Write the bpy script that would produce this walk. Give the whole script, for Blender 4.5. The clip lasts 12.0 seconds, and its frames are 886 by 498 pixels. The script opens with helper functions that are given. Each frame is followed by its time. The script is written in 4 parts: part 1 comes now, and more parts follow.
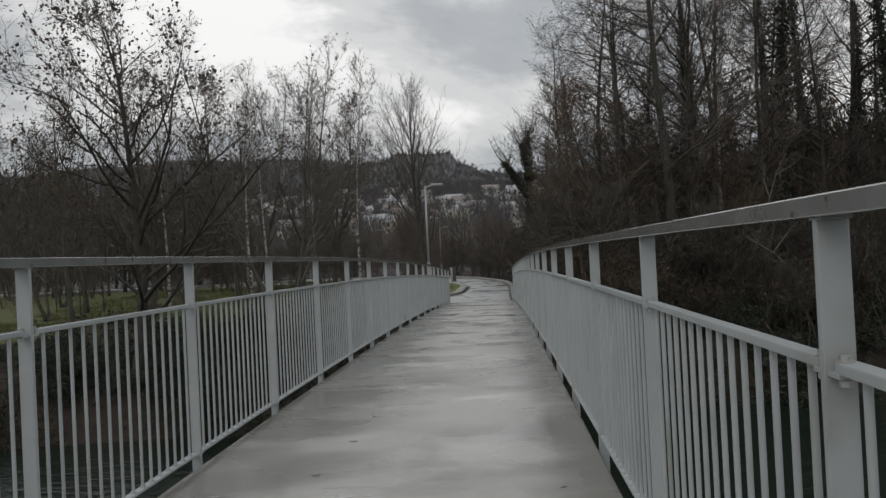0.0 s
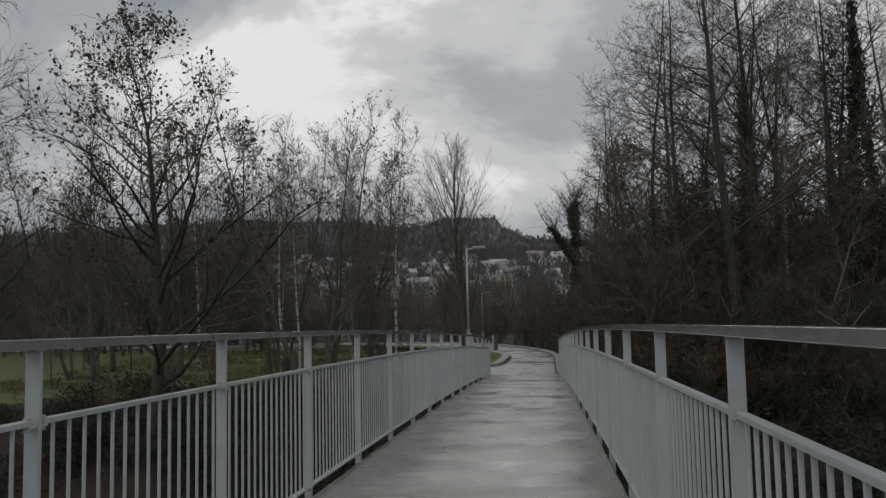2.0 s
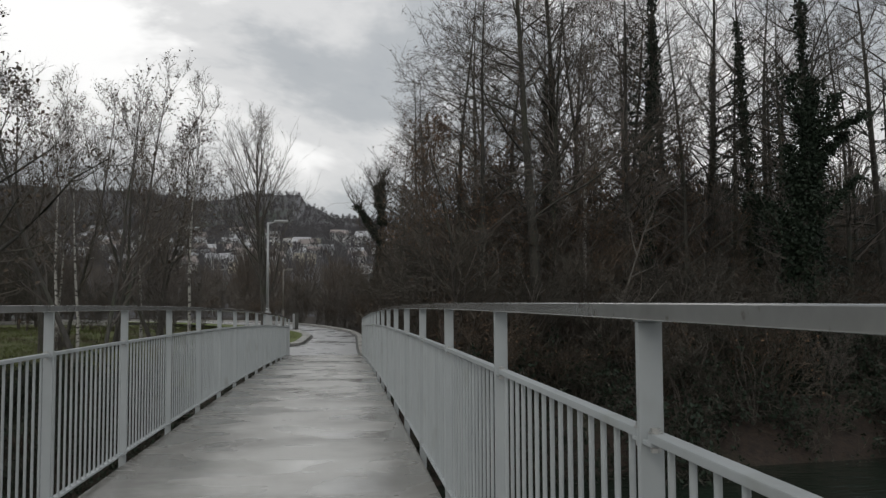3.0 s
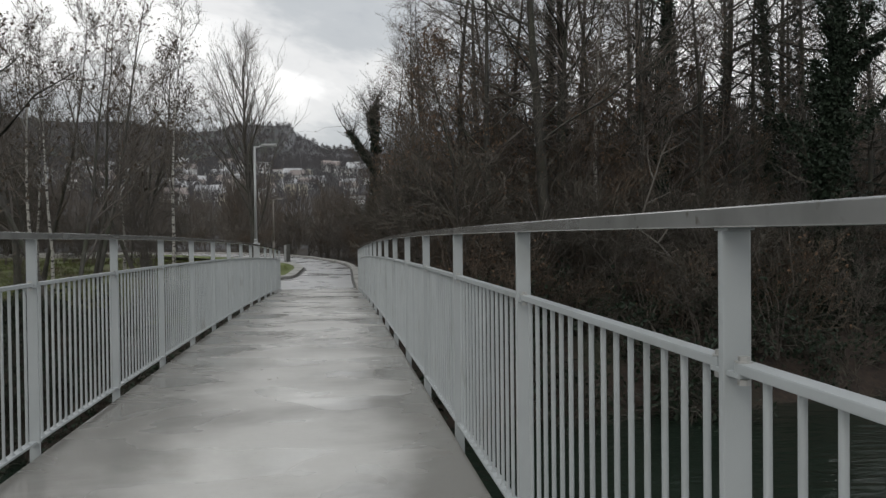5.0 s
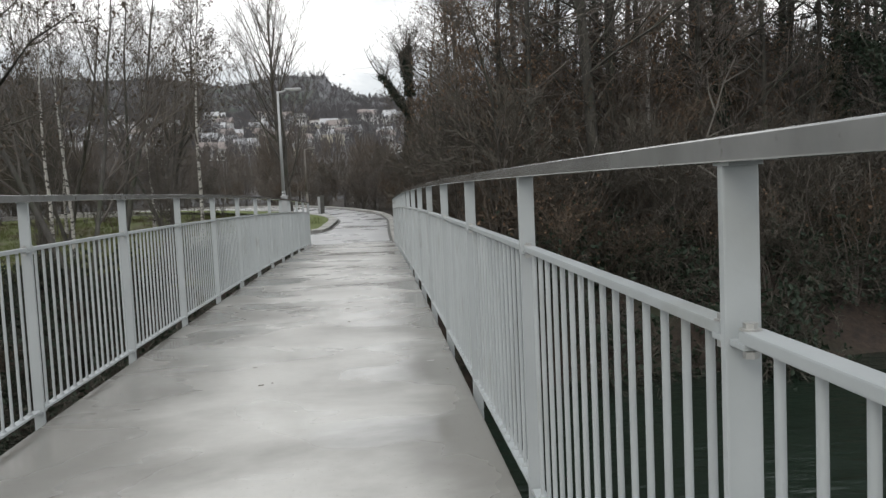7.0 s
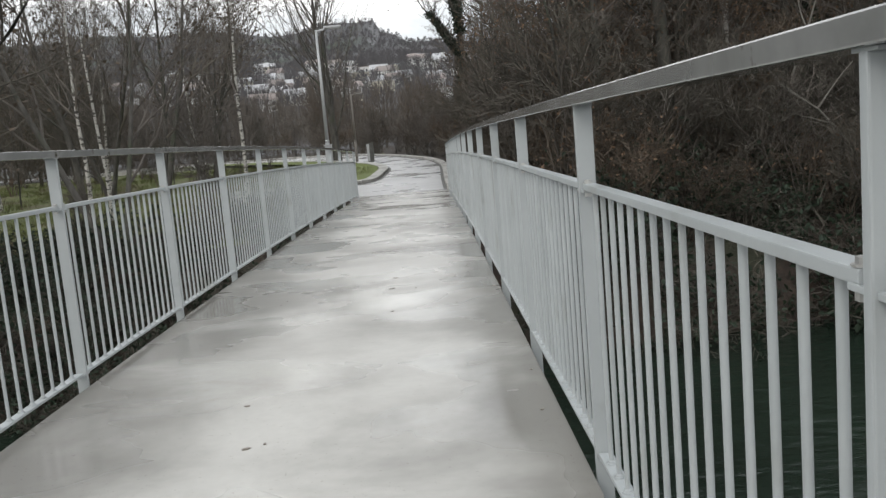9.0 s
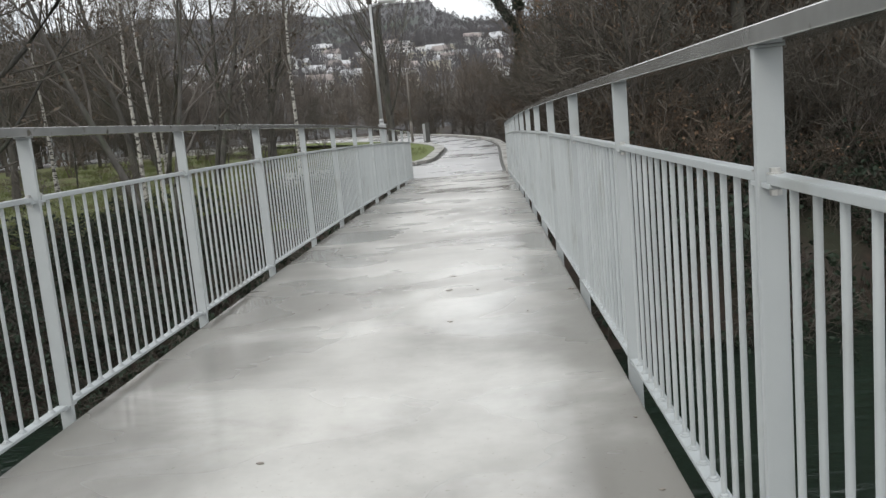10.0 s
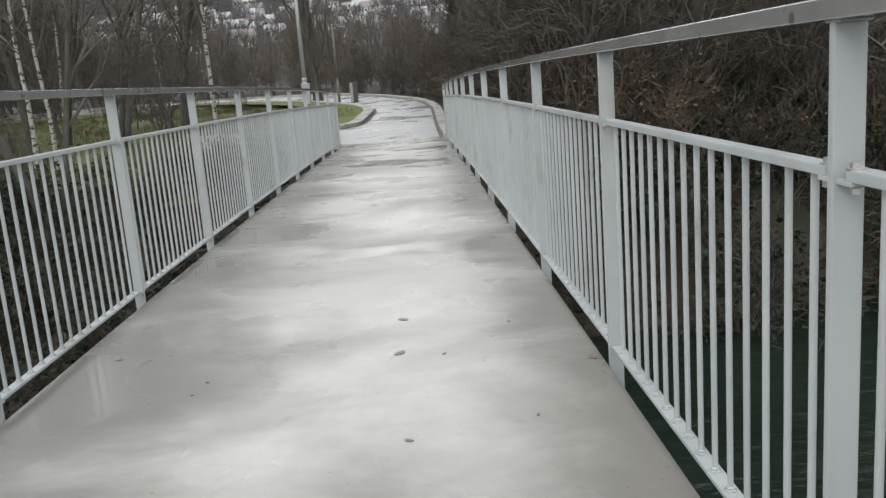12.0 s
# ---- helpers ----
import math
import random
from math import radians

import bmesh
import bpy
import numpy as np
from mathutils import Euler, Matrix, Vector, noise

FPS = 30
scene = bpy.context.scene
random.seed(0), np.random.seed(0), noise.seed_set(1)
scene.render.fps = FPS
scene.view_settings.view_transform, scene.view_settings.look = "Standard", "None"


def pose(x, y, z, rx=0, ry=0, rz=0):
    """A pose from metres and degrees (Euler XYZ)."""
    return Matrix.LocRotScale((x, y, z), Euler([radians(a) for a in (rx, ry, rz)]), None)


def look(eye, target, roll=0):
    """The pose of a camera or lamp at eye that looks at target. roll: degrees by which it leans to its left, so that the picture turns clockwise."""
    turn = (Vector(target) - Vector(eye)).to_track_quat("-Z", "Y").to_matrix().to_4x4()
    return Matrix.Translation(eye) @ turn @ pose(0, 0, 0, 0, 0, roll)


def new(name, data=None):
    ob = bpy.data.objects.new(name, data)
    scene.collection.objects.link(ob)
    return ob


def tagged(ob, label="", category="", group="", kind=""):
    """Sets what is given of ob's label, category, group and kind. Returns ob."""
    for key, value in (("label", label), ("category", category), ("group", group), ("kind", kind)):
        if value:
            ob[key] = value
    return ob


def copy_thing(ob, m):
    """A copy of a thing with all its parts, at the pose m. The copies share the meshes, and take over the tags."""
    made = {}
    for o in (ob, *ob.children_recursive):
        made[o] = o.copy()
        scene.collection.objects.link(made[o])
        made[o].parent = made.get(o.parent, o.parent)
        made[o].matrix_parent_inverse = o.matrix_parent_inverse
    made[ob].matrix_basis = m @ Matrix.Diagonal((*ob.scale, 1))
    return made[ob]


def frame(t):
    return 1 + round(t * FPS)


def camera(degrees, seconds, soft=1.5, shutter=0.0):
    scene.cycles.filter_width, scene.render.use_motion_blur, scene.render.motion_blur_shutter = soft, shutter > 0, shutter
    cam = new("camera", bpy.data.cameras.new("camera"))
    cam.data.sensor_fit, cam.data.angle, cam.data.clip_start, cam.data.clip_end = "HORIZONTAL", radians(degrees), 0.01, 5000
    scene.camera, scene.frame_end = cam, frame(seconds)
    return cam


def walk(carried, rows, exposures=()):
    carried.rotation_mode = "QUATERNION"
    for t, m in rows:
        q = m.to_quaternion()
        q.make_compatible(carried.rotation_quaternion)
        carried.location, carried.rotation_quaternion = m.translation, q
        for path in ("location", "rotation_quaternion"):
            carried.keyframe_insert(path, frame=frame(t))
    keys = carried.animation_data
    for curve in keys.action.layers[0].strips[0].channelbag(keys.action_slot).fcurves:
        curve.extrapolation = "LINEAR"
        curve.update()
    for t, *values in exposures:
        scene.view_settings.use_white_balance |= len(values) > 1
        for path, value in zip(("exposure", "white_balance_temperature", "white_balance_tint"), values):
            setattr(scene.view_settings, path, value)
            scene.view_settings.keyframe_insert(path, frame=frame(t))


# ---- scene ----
cam = camera(54.05, 12.0, soft=1.4)
# seconds, x, y, z, yaw, pitch, roll
ROWS = [
    (0.0, -0.120, 0.000, 1.232, 3.56, 0.80, 2.83),
    (0.5, -0.129, 0.571, 1.280, 3.69, 3.92, 2.73),
    (1.0, -0.163, 1.161, 1.316, 7.72, 2.85, 4.53),
    (1.5, -0.183, 1.706, 1.353, 8.04, 3.71, 3.56),
    (2.0, -0.189, 2.312, 1.351, 6.36, 5.14, 1.20),
    (2.5, -0.224, 2.873, 1.350, -3.36, 4.77, 0.84),
    (3.0, -0.230, 3.482, 1.338, -6.61, 3.61, 0.33),
    (5.0, -0.291, 5.771, 1.295, -7.12, -0.95, 0.67),
    (5.5, -0.279, 6.327, 1.271, -3.95, -3.97, 0.87),
    (6.0, -0.228, 6.932, 1.284, -4.31, -4.14, 1.46),
    (6.5, -0.147, 7.447, 1.298, -4.91, -4.31, 2.26),
    (8.5, -0.017, 9.737, 1.250, -2.39, -6.18, 4.75),
    (9.0, -0.037, 10.258, 1.245, -1.13, -7.87, 4.90),
    (9.5, -0.043, 10.778, 1.218, -0.96, -8.34, 5.01),
    (10.0, -0.097, 11.337, 1.205, 2.55, -8.83, 5.16),
    (10.5, -0.146, 11.886, 1.214, -0.43, -11.85, 5.60),
    (11.0, -0.214, 12.426, 1.218, -1.48, -12.43, 5.32),
    (11.5, -0.306, 12.965, 1.236, -1.74, -12.09, 4.63),
    (12.0, -0.282, 13.559, 1.241, -2.19, -11.89, 4.39),
]
EXPOSURES = [(0.0, -0.5), (0.5, -0.88), (1.0, -0.8), (2.0, -0.78), (2.5, -0.54), (3.0, -0.4), (5.0, -0.14), (5.5, 0.36), (6.0, 0.41), (6.5, 0.38), (8.5, 0.58), (9.0, 0.58), (9.5, 0.72), (10.5, 0.72), (12.0, 0.7)]
walk(cam, [(t, pose(x, y, z, 90 + pitch, roll, yaw)) for t, x, y, z, yaw, pitch, roll in ROWS], EXPOSURES)

# ---- world, sun ----
world = bpy.data.worlds.new("overcast")
scene.world = world
world.use_nodes = True
wn, wl = world.node_tree.nodes, world.node_tree.links
wn.clear()
w_out = wn.new("ShaderNodeOutputWorld")
w_bg = wn.new("ShaderNodeBackground")
w_sky = wn.new("ShaderNodeTexSky")
w_sky.sky_type, w_sky.sun_disc = "NISHITA", False
w_sky.sun_elevation, w_sky.sun_rotation = radians(28), radians(200)
w_sky.air_density, w_sky.dust_density = 1.2, 2.0
w_skys = wn.new("ShaderNodeVectorMath")
w_skys.operation = "SCALE"
w_skys.inputs["Scale"].default_value = 0.07
w_co = wn.new("ShaderNodeTexCoord")
w_map = wn.new("ShaderNodeMapping")
w_map.inputs["Scale"].default_value = (1.0, 1.0, 1.9)
w_n1 = wn.new("ShaderNodeTexNoise")
w_n1.inputs["Scale"].default_value, w_n1.inputs["Detail"].default_value = 2.0, 7.0
w_n1.inputs["Roughness"].default_value, w_n1.inputs["Distortion"].default_value = 0.58, 0.3
w_r1 = wn.new("ShaderNodeValToRGB")
w_r1.color_ramp.interpolation = "EASE"
w_r1.color_ramp.elements[0].position, w_r1.color_ramp.elements[0].color = 0.39, (0.46, 0.51, 0.58, 1)
w_r1.color_ramp.elements[1].position, w_r1.color_ramp.elements[1].color = 0.56, (1.12, 1.12, 1.12, 1)
w_mid = w_r1.color_ramp.elements.new(0.48)
w_mid.color = (0.74, 0.77, 0.80, 1)
w_top = w_r1.color_ramp.elements.new(0.62)
w_top.color = (1.6, 1.59, 1.57, 1)
w_mix = wn.new("ShaderNodeMixRGB")
w_mix.inputs["Fac"].default_value = 0.9
wl.new(w_co.outputs["Generated"], w_map.inputs["Vector"])
wl.new(w_map.outputs["Vector"], w_n1.inputs["Vector"])
wl.new(w_n1.outputs["Fac"], w_r1.inputs["Fac"])
wl.new(w_sky.outputs["Color"], w_skys.inputs[0])
wl.new(w_skys.outputs["Vector"], w_mix.inputs["Color1"])
wl.new(w_r1.outputs["Color"], w_mix.inputs["Color2"])
# an overcast sky is brightest overhead
w_sep = wn.new("ShaderNodeSeparateXYZ")
wl.new(w_co.outputs["Generated"], w_sep.inputs["Vector"])
w_el = wn.new("ShaderNodeMapRange")
w_el.inputs["From Max"].default_value, w_el.inputs["To Min"].default_value, w_el.inputs["To Max"].default_value = 0.8, 0.95, 1.12
wl.new(w_sep.outputs["Z"], w_el.inputs["Value"])
w_grad = wn.new("ShaderNodeVectorMath")
w_grad.operation = "SCALE"
wl.new(w_mix.outputs["Color"], w_grad.inputs[0])
wl.new(w_el.outputs["Result"], w_grad.inputs["Scale"])
wl.new(w_grad.outputs["Vector"], w_bg.inputs["Color"])
w_bg.inputs["Strength"].default_value = 0.9
wl.new(w_bg.outputs["Background"], w_out.inputs["Surface"])

sun_data = bpy.data.lights.new("sun", "SUN")
sun_data.energy, sun_data.angle, sun_data.color = 0.6, radians(25), (1.0, 0.96, 0.9)
sun = new("sun", sun_data)
sun.matrix_world = look((-20, -40, 30), (0, 0, 0))

# ---- materials ----


def material(name, c1, c2, scale=8.0, rough=0.7, rough2=None, metal=0.0, bump=0.0, bump_scale=None, c3=None, scale3=1.5, mix3=(0.5, 0.65),
             stretch=(1, 1, 1), per_object=0.0, spec=0.5, dist=0.01):
    """Two-tone grain, an optional third tone in larger stains, relief, and a small change from object to object."""
    m = bpy.data.materials.new(name)
    m.use_nodes = True
    n, l = m.node_tree.nodes, m.node_tree.links
    b = n["Principled BSDF"]
    b.inputs["Metallic"].default_value, b.inputs["Specular IOR Level"].default_value = metal, spec
    geo = n.new("ShaderNodeNewGeometry")
    mp = n.new("ShaderNodeMapping")
    mp.inputs["Scale"].default_value = stretch
    l.new(geo.outputs["Position"], mp.inputs["Vector"])
    t = n.new("ShaderNodeTexNoise")
    t.inputs["Scale"].default_value, t.inputs["Detail"].default_value, t.inputs["Roughness"].default_value = scale, 6.0, 0.6
    l.new(mp.outputs["Vector"], t.inputs["Vector"])
    r = n.new("ShaderNodeValToRGB")
    r.color_ramp.elements[0].position, r.color_ramp.elements[1].position = 0.3, 0.7
    r.color_ramp.elements[0].color, r.color_ramp.elements[1].color = (*c1, 1), (*c2, 1)
    l.new(t.outputs["Fac"], r.inputs["Fac"])
    col = r.outputs["Color"]
    if c3:
        t3 = n.new("ShaderNodeTexNoise")
        t3.inputs["Scale"].default_value, t3.inputs["Detail"].default_value = scale3, 5.0
        l.new(mp.outputs["Vector"], t3.inputs["Vector"])
        r3 = n.new("ShaderNodeMapRange")
        r3.inputs["From Min"].default_value, r3.inputs["From Max"].default_value = mix3
        l.new(t3.outputs["Fac"], r3.inputs["Value"])
        mx = n.new("ShaderNodeMixRGB")
        l.new(r3.outputs["Result"], mx.inputs["Fac"])
        l.new(col, mx.inputs["Color1"])
        mx.inputs["Color2"].default_value = (*c3, 1)
        col = mx.outputs["Color"]
    if per_object:
        oi = n.new("ShaderNodeObjectInfo")
        rr = n.new("ShaderNodeMapRange")
        rr.inputs["To Min"].default_value, rr.inputs["To Max"].default_value = 1 - per_object, 1 + per_object
        l.new(oi.outputs["Random"], rr.inputs["Value"])
        hs = n.new("ShaderNodeHueSaturation")
        l.new(rr.outputs["Result"], hs.inputs["Value"])
        l.new(col, hs.inputs["Color"])
        col = hs.outputs["Color"]
    l.new(col, b.inputs["Base Color"])
    rg = n.new("ShaderNodeMapRange")
    rg.inputs["From Min"].default_value, rg.inputs["From Max"].default_value = 0.3, 0.7
    rg.inputs["To Min"].default_value, rg.inputs["To Max"].default_value = rough, rough if rough2 is None else rough2
    l.new(t.outputs["Fac"], rg.inputs["Value"])
    l.new(rg.outputs["Result"], b.inputs["Roughness"])
    if bump:
        tb = n.new("ShaderNodeTexNoise")
        tb.inputs["Scale"].default_value, tb.inputs["Detail"].default_value = bump_scale or scale * 3, 5.0
        l.new(mp.outputs["Vector"], tb.inputs["Vector"])
        bp = n.new("ShaderNodeBump")
        bp.inputs["Strength"].default_value, bp.inputs["Distance"].default_value = bump, dist
        l.new(tb.outputs["Fac"], bp.inputs["Height"])
        l.new(bp.outputs["Normal"], b.inputs["Normal"])
    return m


def wet_material(name, dry, dark, film_scale, stretch, r_wet=0.06, r_dry=0.42, edge=(0.42, 0.62), grime=None, ripple=0.05):
    """Pavement under a film of rain: glossy where water stands, duller where it drains; soft grime where the camber leads it."""
    m = material(name, tuple(c * 0.93 for c in dry), dry, scale=22, bump=0.0)
    n, l = m.node_tree.nodes, m.node_tree.links
    b = n["Principled BSDF"]
    base = b.inputs["Base Color"].links[0].from_socket
    geo = n.new("ShaderNodeNewGeometry")
    mp = n.new("ShaderNodeMapping")
    mp.inputs["Scale"].default_value = stretch
    l.new(geo.outputs["Position"], mp.inputs["Vector"])

    def cloud(scale, detail, rough, dist):
        t = n.new("ShaderNodeTexNoise")
        t.inputs["Scale"].default_value, t.inputs["Detail"].default_value = scale, detail
        t.inputs["Roughness"].default_value, t.inputs["Distortion"].default_value = rough, dist
        l.new(mp.outputs["Vector"], t.inputs["Vector"])
        return t.outputs["Fac"]

    def ramp(value, lo, hi, out_lo=0.0, out_hi=1.0):
        r = n.new("ShaderNodeMapRange")
        r.interpolation_type = "SMOOTHSTEP"
        r.inputs["From Min"].default_value, r.inputs["From Max"].default_value = lo, hi
        r.inputs["To Min"].default_value, r.inputs["To Max"].default_value = out_lo, out_hi
        l.new(value, r.inputs["Value"])
        return r.outputs["Result"]

    def add(x, y):
        a = n.new("ShaderNodeMath")
        l.new(x, a.inputs[0])
        l.new(y, a.inputs[1])
        return a.outputs["Value"]

    film = cloud(film_scale, 3.0, 0.5, 0.4)
    stain = cloud(film_scale * 0.62, 5.0, 0.62, 0.3)
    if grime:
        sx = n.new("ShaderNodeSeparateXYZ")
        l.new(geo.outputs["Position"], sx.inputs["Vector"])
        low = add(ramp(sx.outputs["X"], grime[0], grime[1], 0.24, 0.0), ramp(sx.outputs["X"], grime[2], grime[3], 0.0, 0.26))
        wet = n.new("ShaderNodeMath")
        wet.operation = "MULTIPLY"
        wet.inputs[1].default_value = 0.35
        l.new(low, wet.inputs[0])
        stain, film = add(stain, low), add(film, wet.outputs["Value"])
    mx = n.new("ShaderNodeMixRGB")
    l.new(ramp(stain, edge[0], edge[1]), mx.inputs["Fac"])
    l.new(base, mx.inputs["Color1"])
    mx.inputs["Color2"].default_value = (*dark, 1)
    speck = n.new("ShaderNodeTexNoise")
    speck.inputs["Scale"].default_value, speck.inputs["Detail"].default_value = 60.0, 2.0
    l.new(geo.outputs["Position"], speck.inputs["Vector"])
    sp = n.new("ShaderNodeMixRGB")
    sp.blend_type = "MULTIPLY"
    l.new(ramp(speck.outputs["Fac"], 0.68, 0.74, 0.0, 0.45), sp.inputs["Fac"])
    l.new(mx.outputs["Color"], sp.inputs["Color1"])
    sp.inputs["Color2"].default_value = (0.45, 0.4, 0.33, 1)
    l.new(sp.outputs["Color"], b.inputs["Base Color"])
    l.new(ramp(film, 0.46, 0.66, r_dry, r_wet), b.inputs["Roughness"])
    swell = n.new("ShaderNodeTexNoise")
    swell.inputs["Scale"].default_value, swell.inputs["Detail"].default_value = 1.7, 2.0
    across = n.new("ShaderNodeMapping")
    across.inputs["Scale"].default_value = (0.45, 1.0, 1.0)
    l.new(geo.outputs["Position"], across.inputs["Vector"])
    l.new(across.outputs["Vector"], swell.inputs["Vector"])
    bp = n.new("ShaderNodeBump")
    bp.inputs["Strength"].default_value, bp.inputs["Distance"].default_value = ripple, 0.02
    l.new(swell.outputs["Fac"], bp.inputs["Height"])
    l.new(bp.outputs["Normal"], b.inputs["Normal"])
    return m


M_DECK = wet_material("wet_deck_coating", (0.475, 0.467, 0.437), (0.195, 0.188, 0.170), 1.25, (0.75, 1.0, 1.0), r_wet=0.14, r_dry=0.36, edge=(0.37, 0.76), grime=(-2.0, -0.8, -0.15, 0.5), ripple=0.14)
M_PATH = wet_material("wet_asphalt_path", (0.40, 0.40, 0.40), (0.24, 0.24, 0.235), 0.8, (0.9, 1.0, 1.0), r_wet=0.14, r_dry=0.38, edge=(0.42, 0.8), ripple=0.12)
M_CONCRETE = material("concrete", (0.34, 0.33, 0.31), (0.45, 0.44, 0.42), scale=9, rough=0.6, bump=0.3, bump_scale=40, c3=(0.2, 0.2, 0.17), scale3=2)
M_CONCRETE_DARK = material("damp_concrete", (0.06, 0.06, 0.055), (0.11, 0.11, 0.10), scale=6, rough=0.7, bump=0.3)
M_PAINT = material("grey_paint", (0.335, 0.36, 0.365), (0.385, 0.41, 0.415), scale=3, rough=0.32, rough2=0.5, bump=0.05, bump_scale=60,
                   c3=(0.255, 0.265, 0.245), scale3=2.6, mix3=(0.58, 0.78), per_object=0.05)
M_RAILTOP = material("glossy_wet_grey_paint", (0.165, 0.17, 0.165), (0.23, 0.235, 0.23), scale=5, rough=0.16, rough2=0.26, bump=0.03, bump_scale=70,
                     c3=(0.10, 0.095, 0.08), scale3=15, mix3=(0.64, 0.72))
M_RAILTOP.node_tree.nodes["Principled BSDF"].inputs["Coat Weight"].default_value = 0.9
M_RAILTOP.node_tree.nodes["Principled BSDF"].inputs["Coat Roughness"].default_value = 0.07
M_BOLT = material("galvanised_bolt", (0.35, 0.35, 0.34), (0.5, 0.5, 0.48), scale=40, rough=0.4, metal=0.6)
M_GALV = material("galvanised_steel", (0.34, 0.35, 0.355), (0.43, 0.44, 0.445), scale=14, rough=0.42, metal=0.25, per_object=0.05)
M_RUST = material("weathered_brown_grey_paint", (0.15, 0.135, 0.12), (0.22, 0.20, 0.18), scale=10, rough=0.6)
M_WATER = material("river_water", (0.008, 0.014, 0.010), (0.013, 0.023, 0.016), scale=0.6, rough=0.06, bump=0.9, bump_scale=2.6, dist=0.10, stretch=(0.5, 1, 1))
M_BARK = material("dark_bark", (0.020, 0.019, 0.016), (0.060, 0.057, 0.047), scale=7, rough=0.85, bump=0.8, bump_scale=18, stretch=(1, 1, 0.3), c3=(0.045, 0.048, 0.032),
                  scale3=2.1, per_object=0.2, dist=0.02)
M_GREYBARK = material("grey_bark", (0.045, 0.042, 0.037), (0.115, 0.108, 0.096), scale=7, rough=0.85, bump=0.8, bump_scale=18, stretch=(1, 1, 0.3), c3=(0.06, 0.065, 0.045),
                      scale3=2.1, per_object=0.2, dist=0.02)
M_TWIG = material("brown_twigs", (0.034, 0.030, 0.023), (0.073, 0.065, 0.051), scale=3, rough=0.8, per_object=0.25)
M_TWIG_RED = material("red_brown_twigs", (0.045, 0.034, 0.024), (0.088, 0.067, 0.047), scale=2, rough=0.8, per_object=0.25)
M_TWIG_GREY = material("grey_twigs", (0.07, 0.060, 0.052), (0.135, 0.118, 0.10), scale=2, rough=0.8, per_object=0.25)
M_PALEBARK = material("pale_dead_wood", (0.095, 0.088, 0.076), (0.175, 0.163, 0.142), scale=8, rough=0.8, bump=0.5, bump_scale=20)
M_BIRCH = material("birch_bark", (0.33, 0.315, 0.29), (0.47, 0.455, 0.425), scale=6, rough=0.7, bump=0.4, bump_scale=15, c3=(0.05, 0.045, 0.04), scale3=5,
                   mix3=(0.52, 0.58), stretch=(1, 1, 2.5), per_object=0.1)
M_DEADLEAF = material("withered_leaves", (0.045, 0.035, 0.026), (0.10, 0.07, 0.045), scale=2, rough=0.75)
M_WETLEAF = material("wet_fallen_leaf", (0.13, 0.11, 0.09), (0.20, 0.17, 0.14), scale=40, rough=0.4)
M_BROWNLEAF = material("beech_brown_leaves", (0.09, 0.055, 0.032), (0.16, 0.098, 0.056), scale=2, rough=0.75)
M_IVY = material("ivy_leaves", (0.010, 0.018, 0.011), (0.024, 0.038, 0.022), scale=3, rough=0.6, spec=0.25)
M_NEEDLE = material("dark_needles", (0.010, 0.020, 0.014), (0.022, 0.038, 0.026), scale=3, rough=0.6)
M_LITTER = material("leaf_litter", (0.012, 0.009, 0.007), (0.042, 0.028, 0.019), scale=5, rough=0.9, bump=0.8, bump_scale=9, c3=(0.022, 0.024, 0.012), scale3=0.35, dist=0.05)
M_GRASS = material("winter_grass", (0.060, 0.075, 0.018), (0.125, 0.142, 0.042), scale=3.0, rough=0.85, bump=0.7, bump_scale=14, c3=(0.10, 0.085, 0.045), scale3=0.5, dist=0.05)
M_LAWN = material("fresh_grass", (0.085, 0.115, 0.02), (0.145, 0.175, 0.045), scale=6, rough=0.85, bump=0.7, bump_scale=20, dist=0.03)
# Far hill colours with air haze put in: lifted and greyed towards blue.
M_FARWOOD = material("hazed_far_woods", (0.066, 0.065, 0.070), (0.105, 0.104, 0.11), scale=0.12, rough=0.95, bump=1.0, bump_scale=0.25, c3=(0.045, 0.06, 0.045), scale3=0.02, dist=2.0)
M_FARTWIG = material("hazed_far_twigs", (0.066, 0.063, 0.066), (0.108, 0.104, 0.108), scale=0.2, rough=0.95)
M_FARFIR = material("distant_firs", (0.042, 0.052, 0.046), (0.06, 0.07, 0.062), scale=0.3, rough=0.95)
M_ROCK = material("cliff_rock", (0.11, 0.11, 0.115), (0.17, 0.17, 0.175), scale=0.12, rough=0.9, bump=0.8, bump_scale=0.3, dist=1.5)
M_PLASTER = material("white_plaster", (0.58, 0.58, 0.57), (0.68, 0.68, 0.67), scale=0.6, rough=0.8, per_object=0.08)
M_PLASTER_WARM = material("cream_plaster", (0.46, 0.43, 0.35), (0.54, 0.51, 0.43), scale=0.6, rough=0.8, per_object=0.1)
M_ROOF = material("wet_roof_tiles", (0.20, 0.17, 0.16), (0.28, 0.24, 0.22), scale=1.2, rough=0.5, per_object=0.3)
M_ROOF_PALE = material("pale_sheet_roof", (0.30, 0.31, 0.32), (0.42, 0.43, 0.44), scale=0.8, rough=0.4, per_object=0.1)
M_PANE = material("dark_window_pane", (0.03, 0.035, 0.04), (0.05, 0.055, 0.06), scale=0.5, rough=0.1)
M_LENS = material("lamp_glass", (0.55, 0.56, 0.55), (0.6, 0.6, 0.6), scale=5, rough=0.25)

# ---- building helpers ----


def part(name, bm, mat, parent=None, label="", smooth=False):
    me = bpy.data.meshes.new(name)
    bm.to_mesh(me)
    bm.free()
    return mesh_part(name, me, mat, parent, label, smooth)


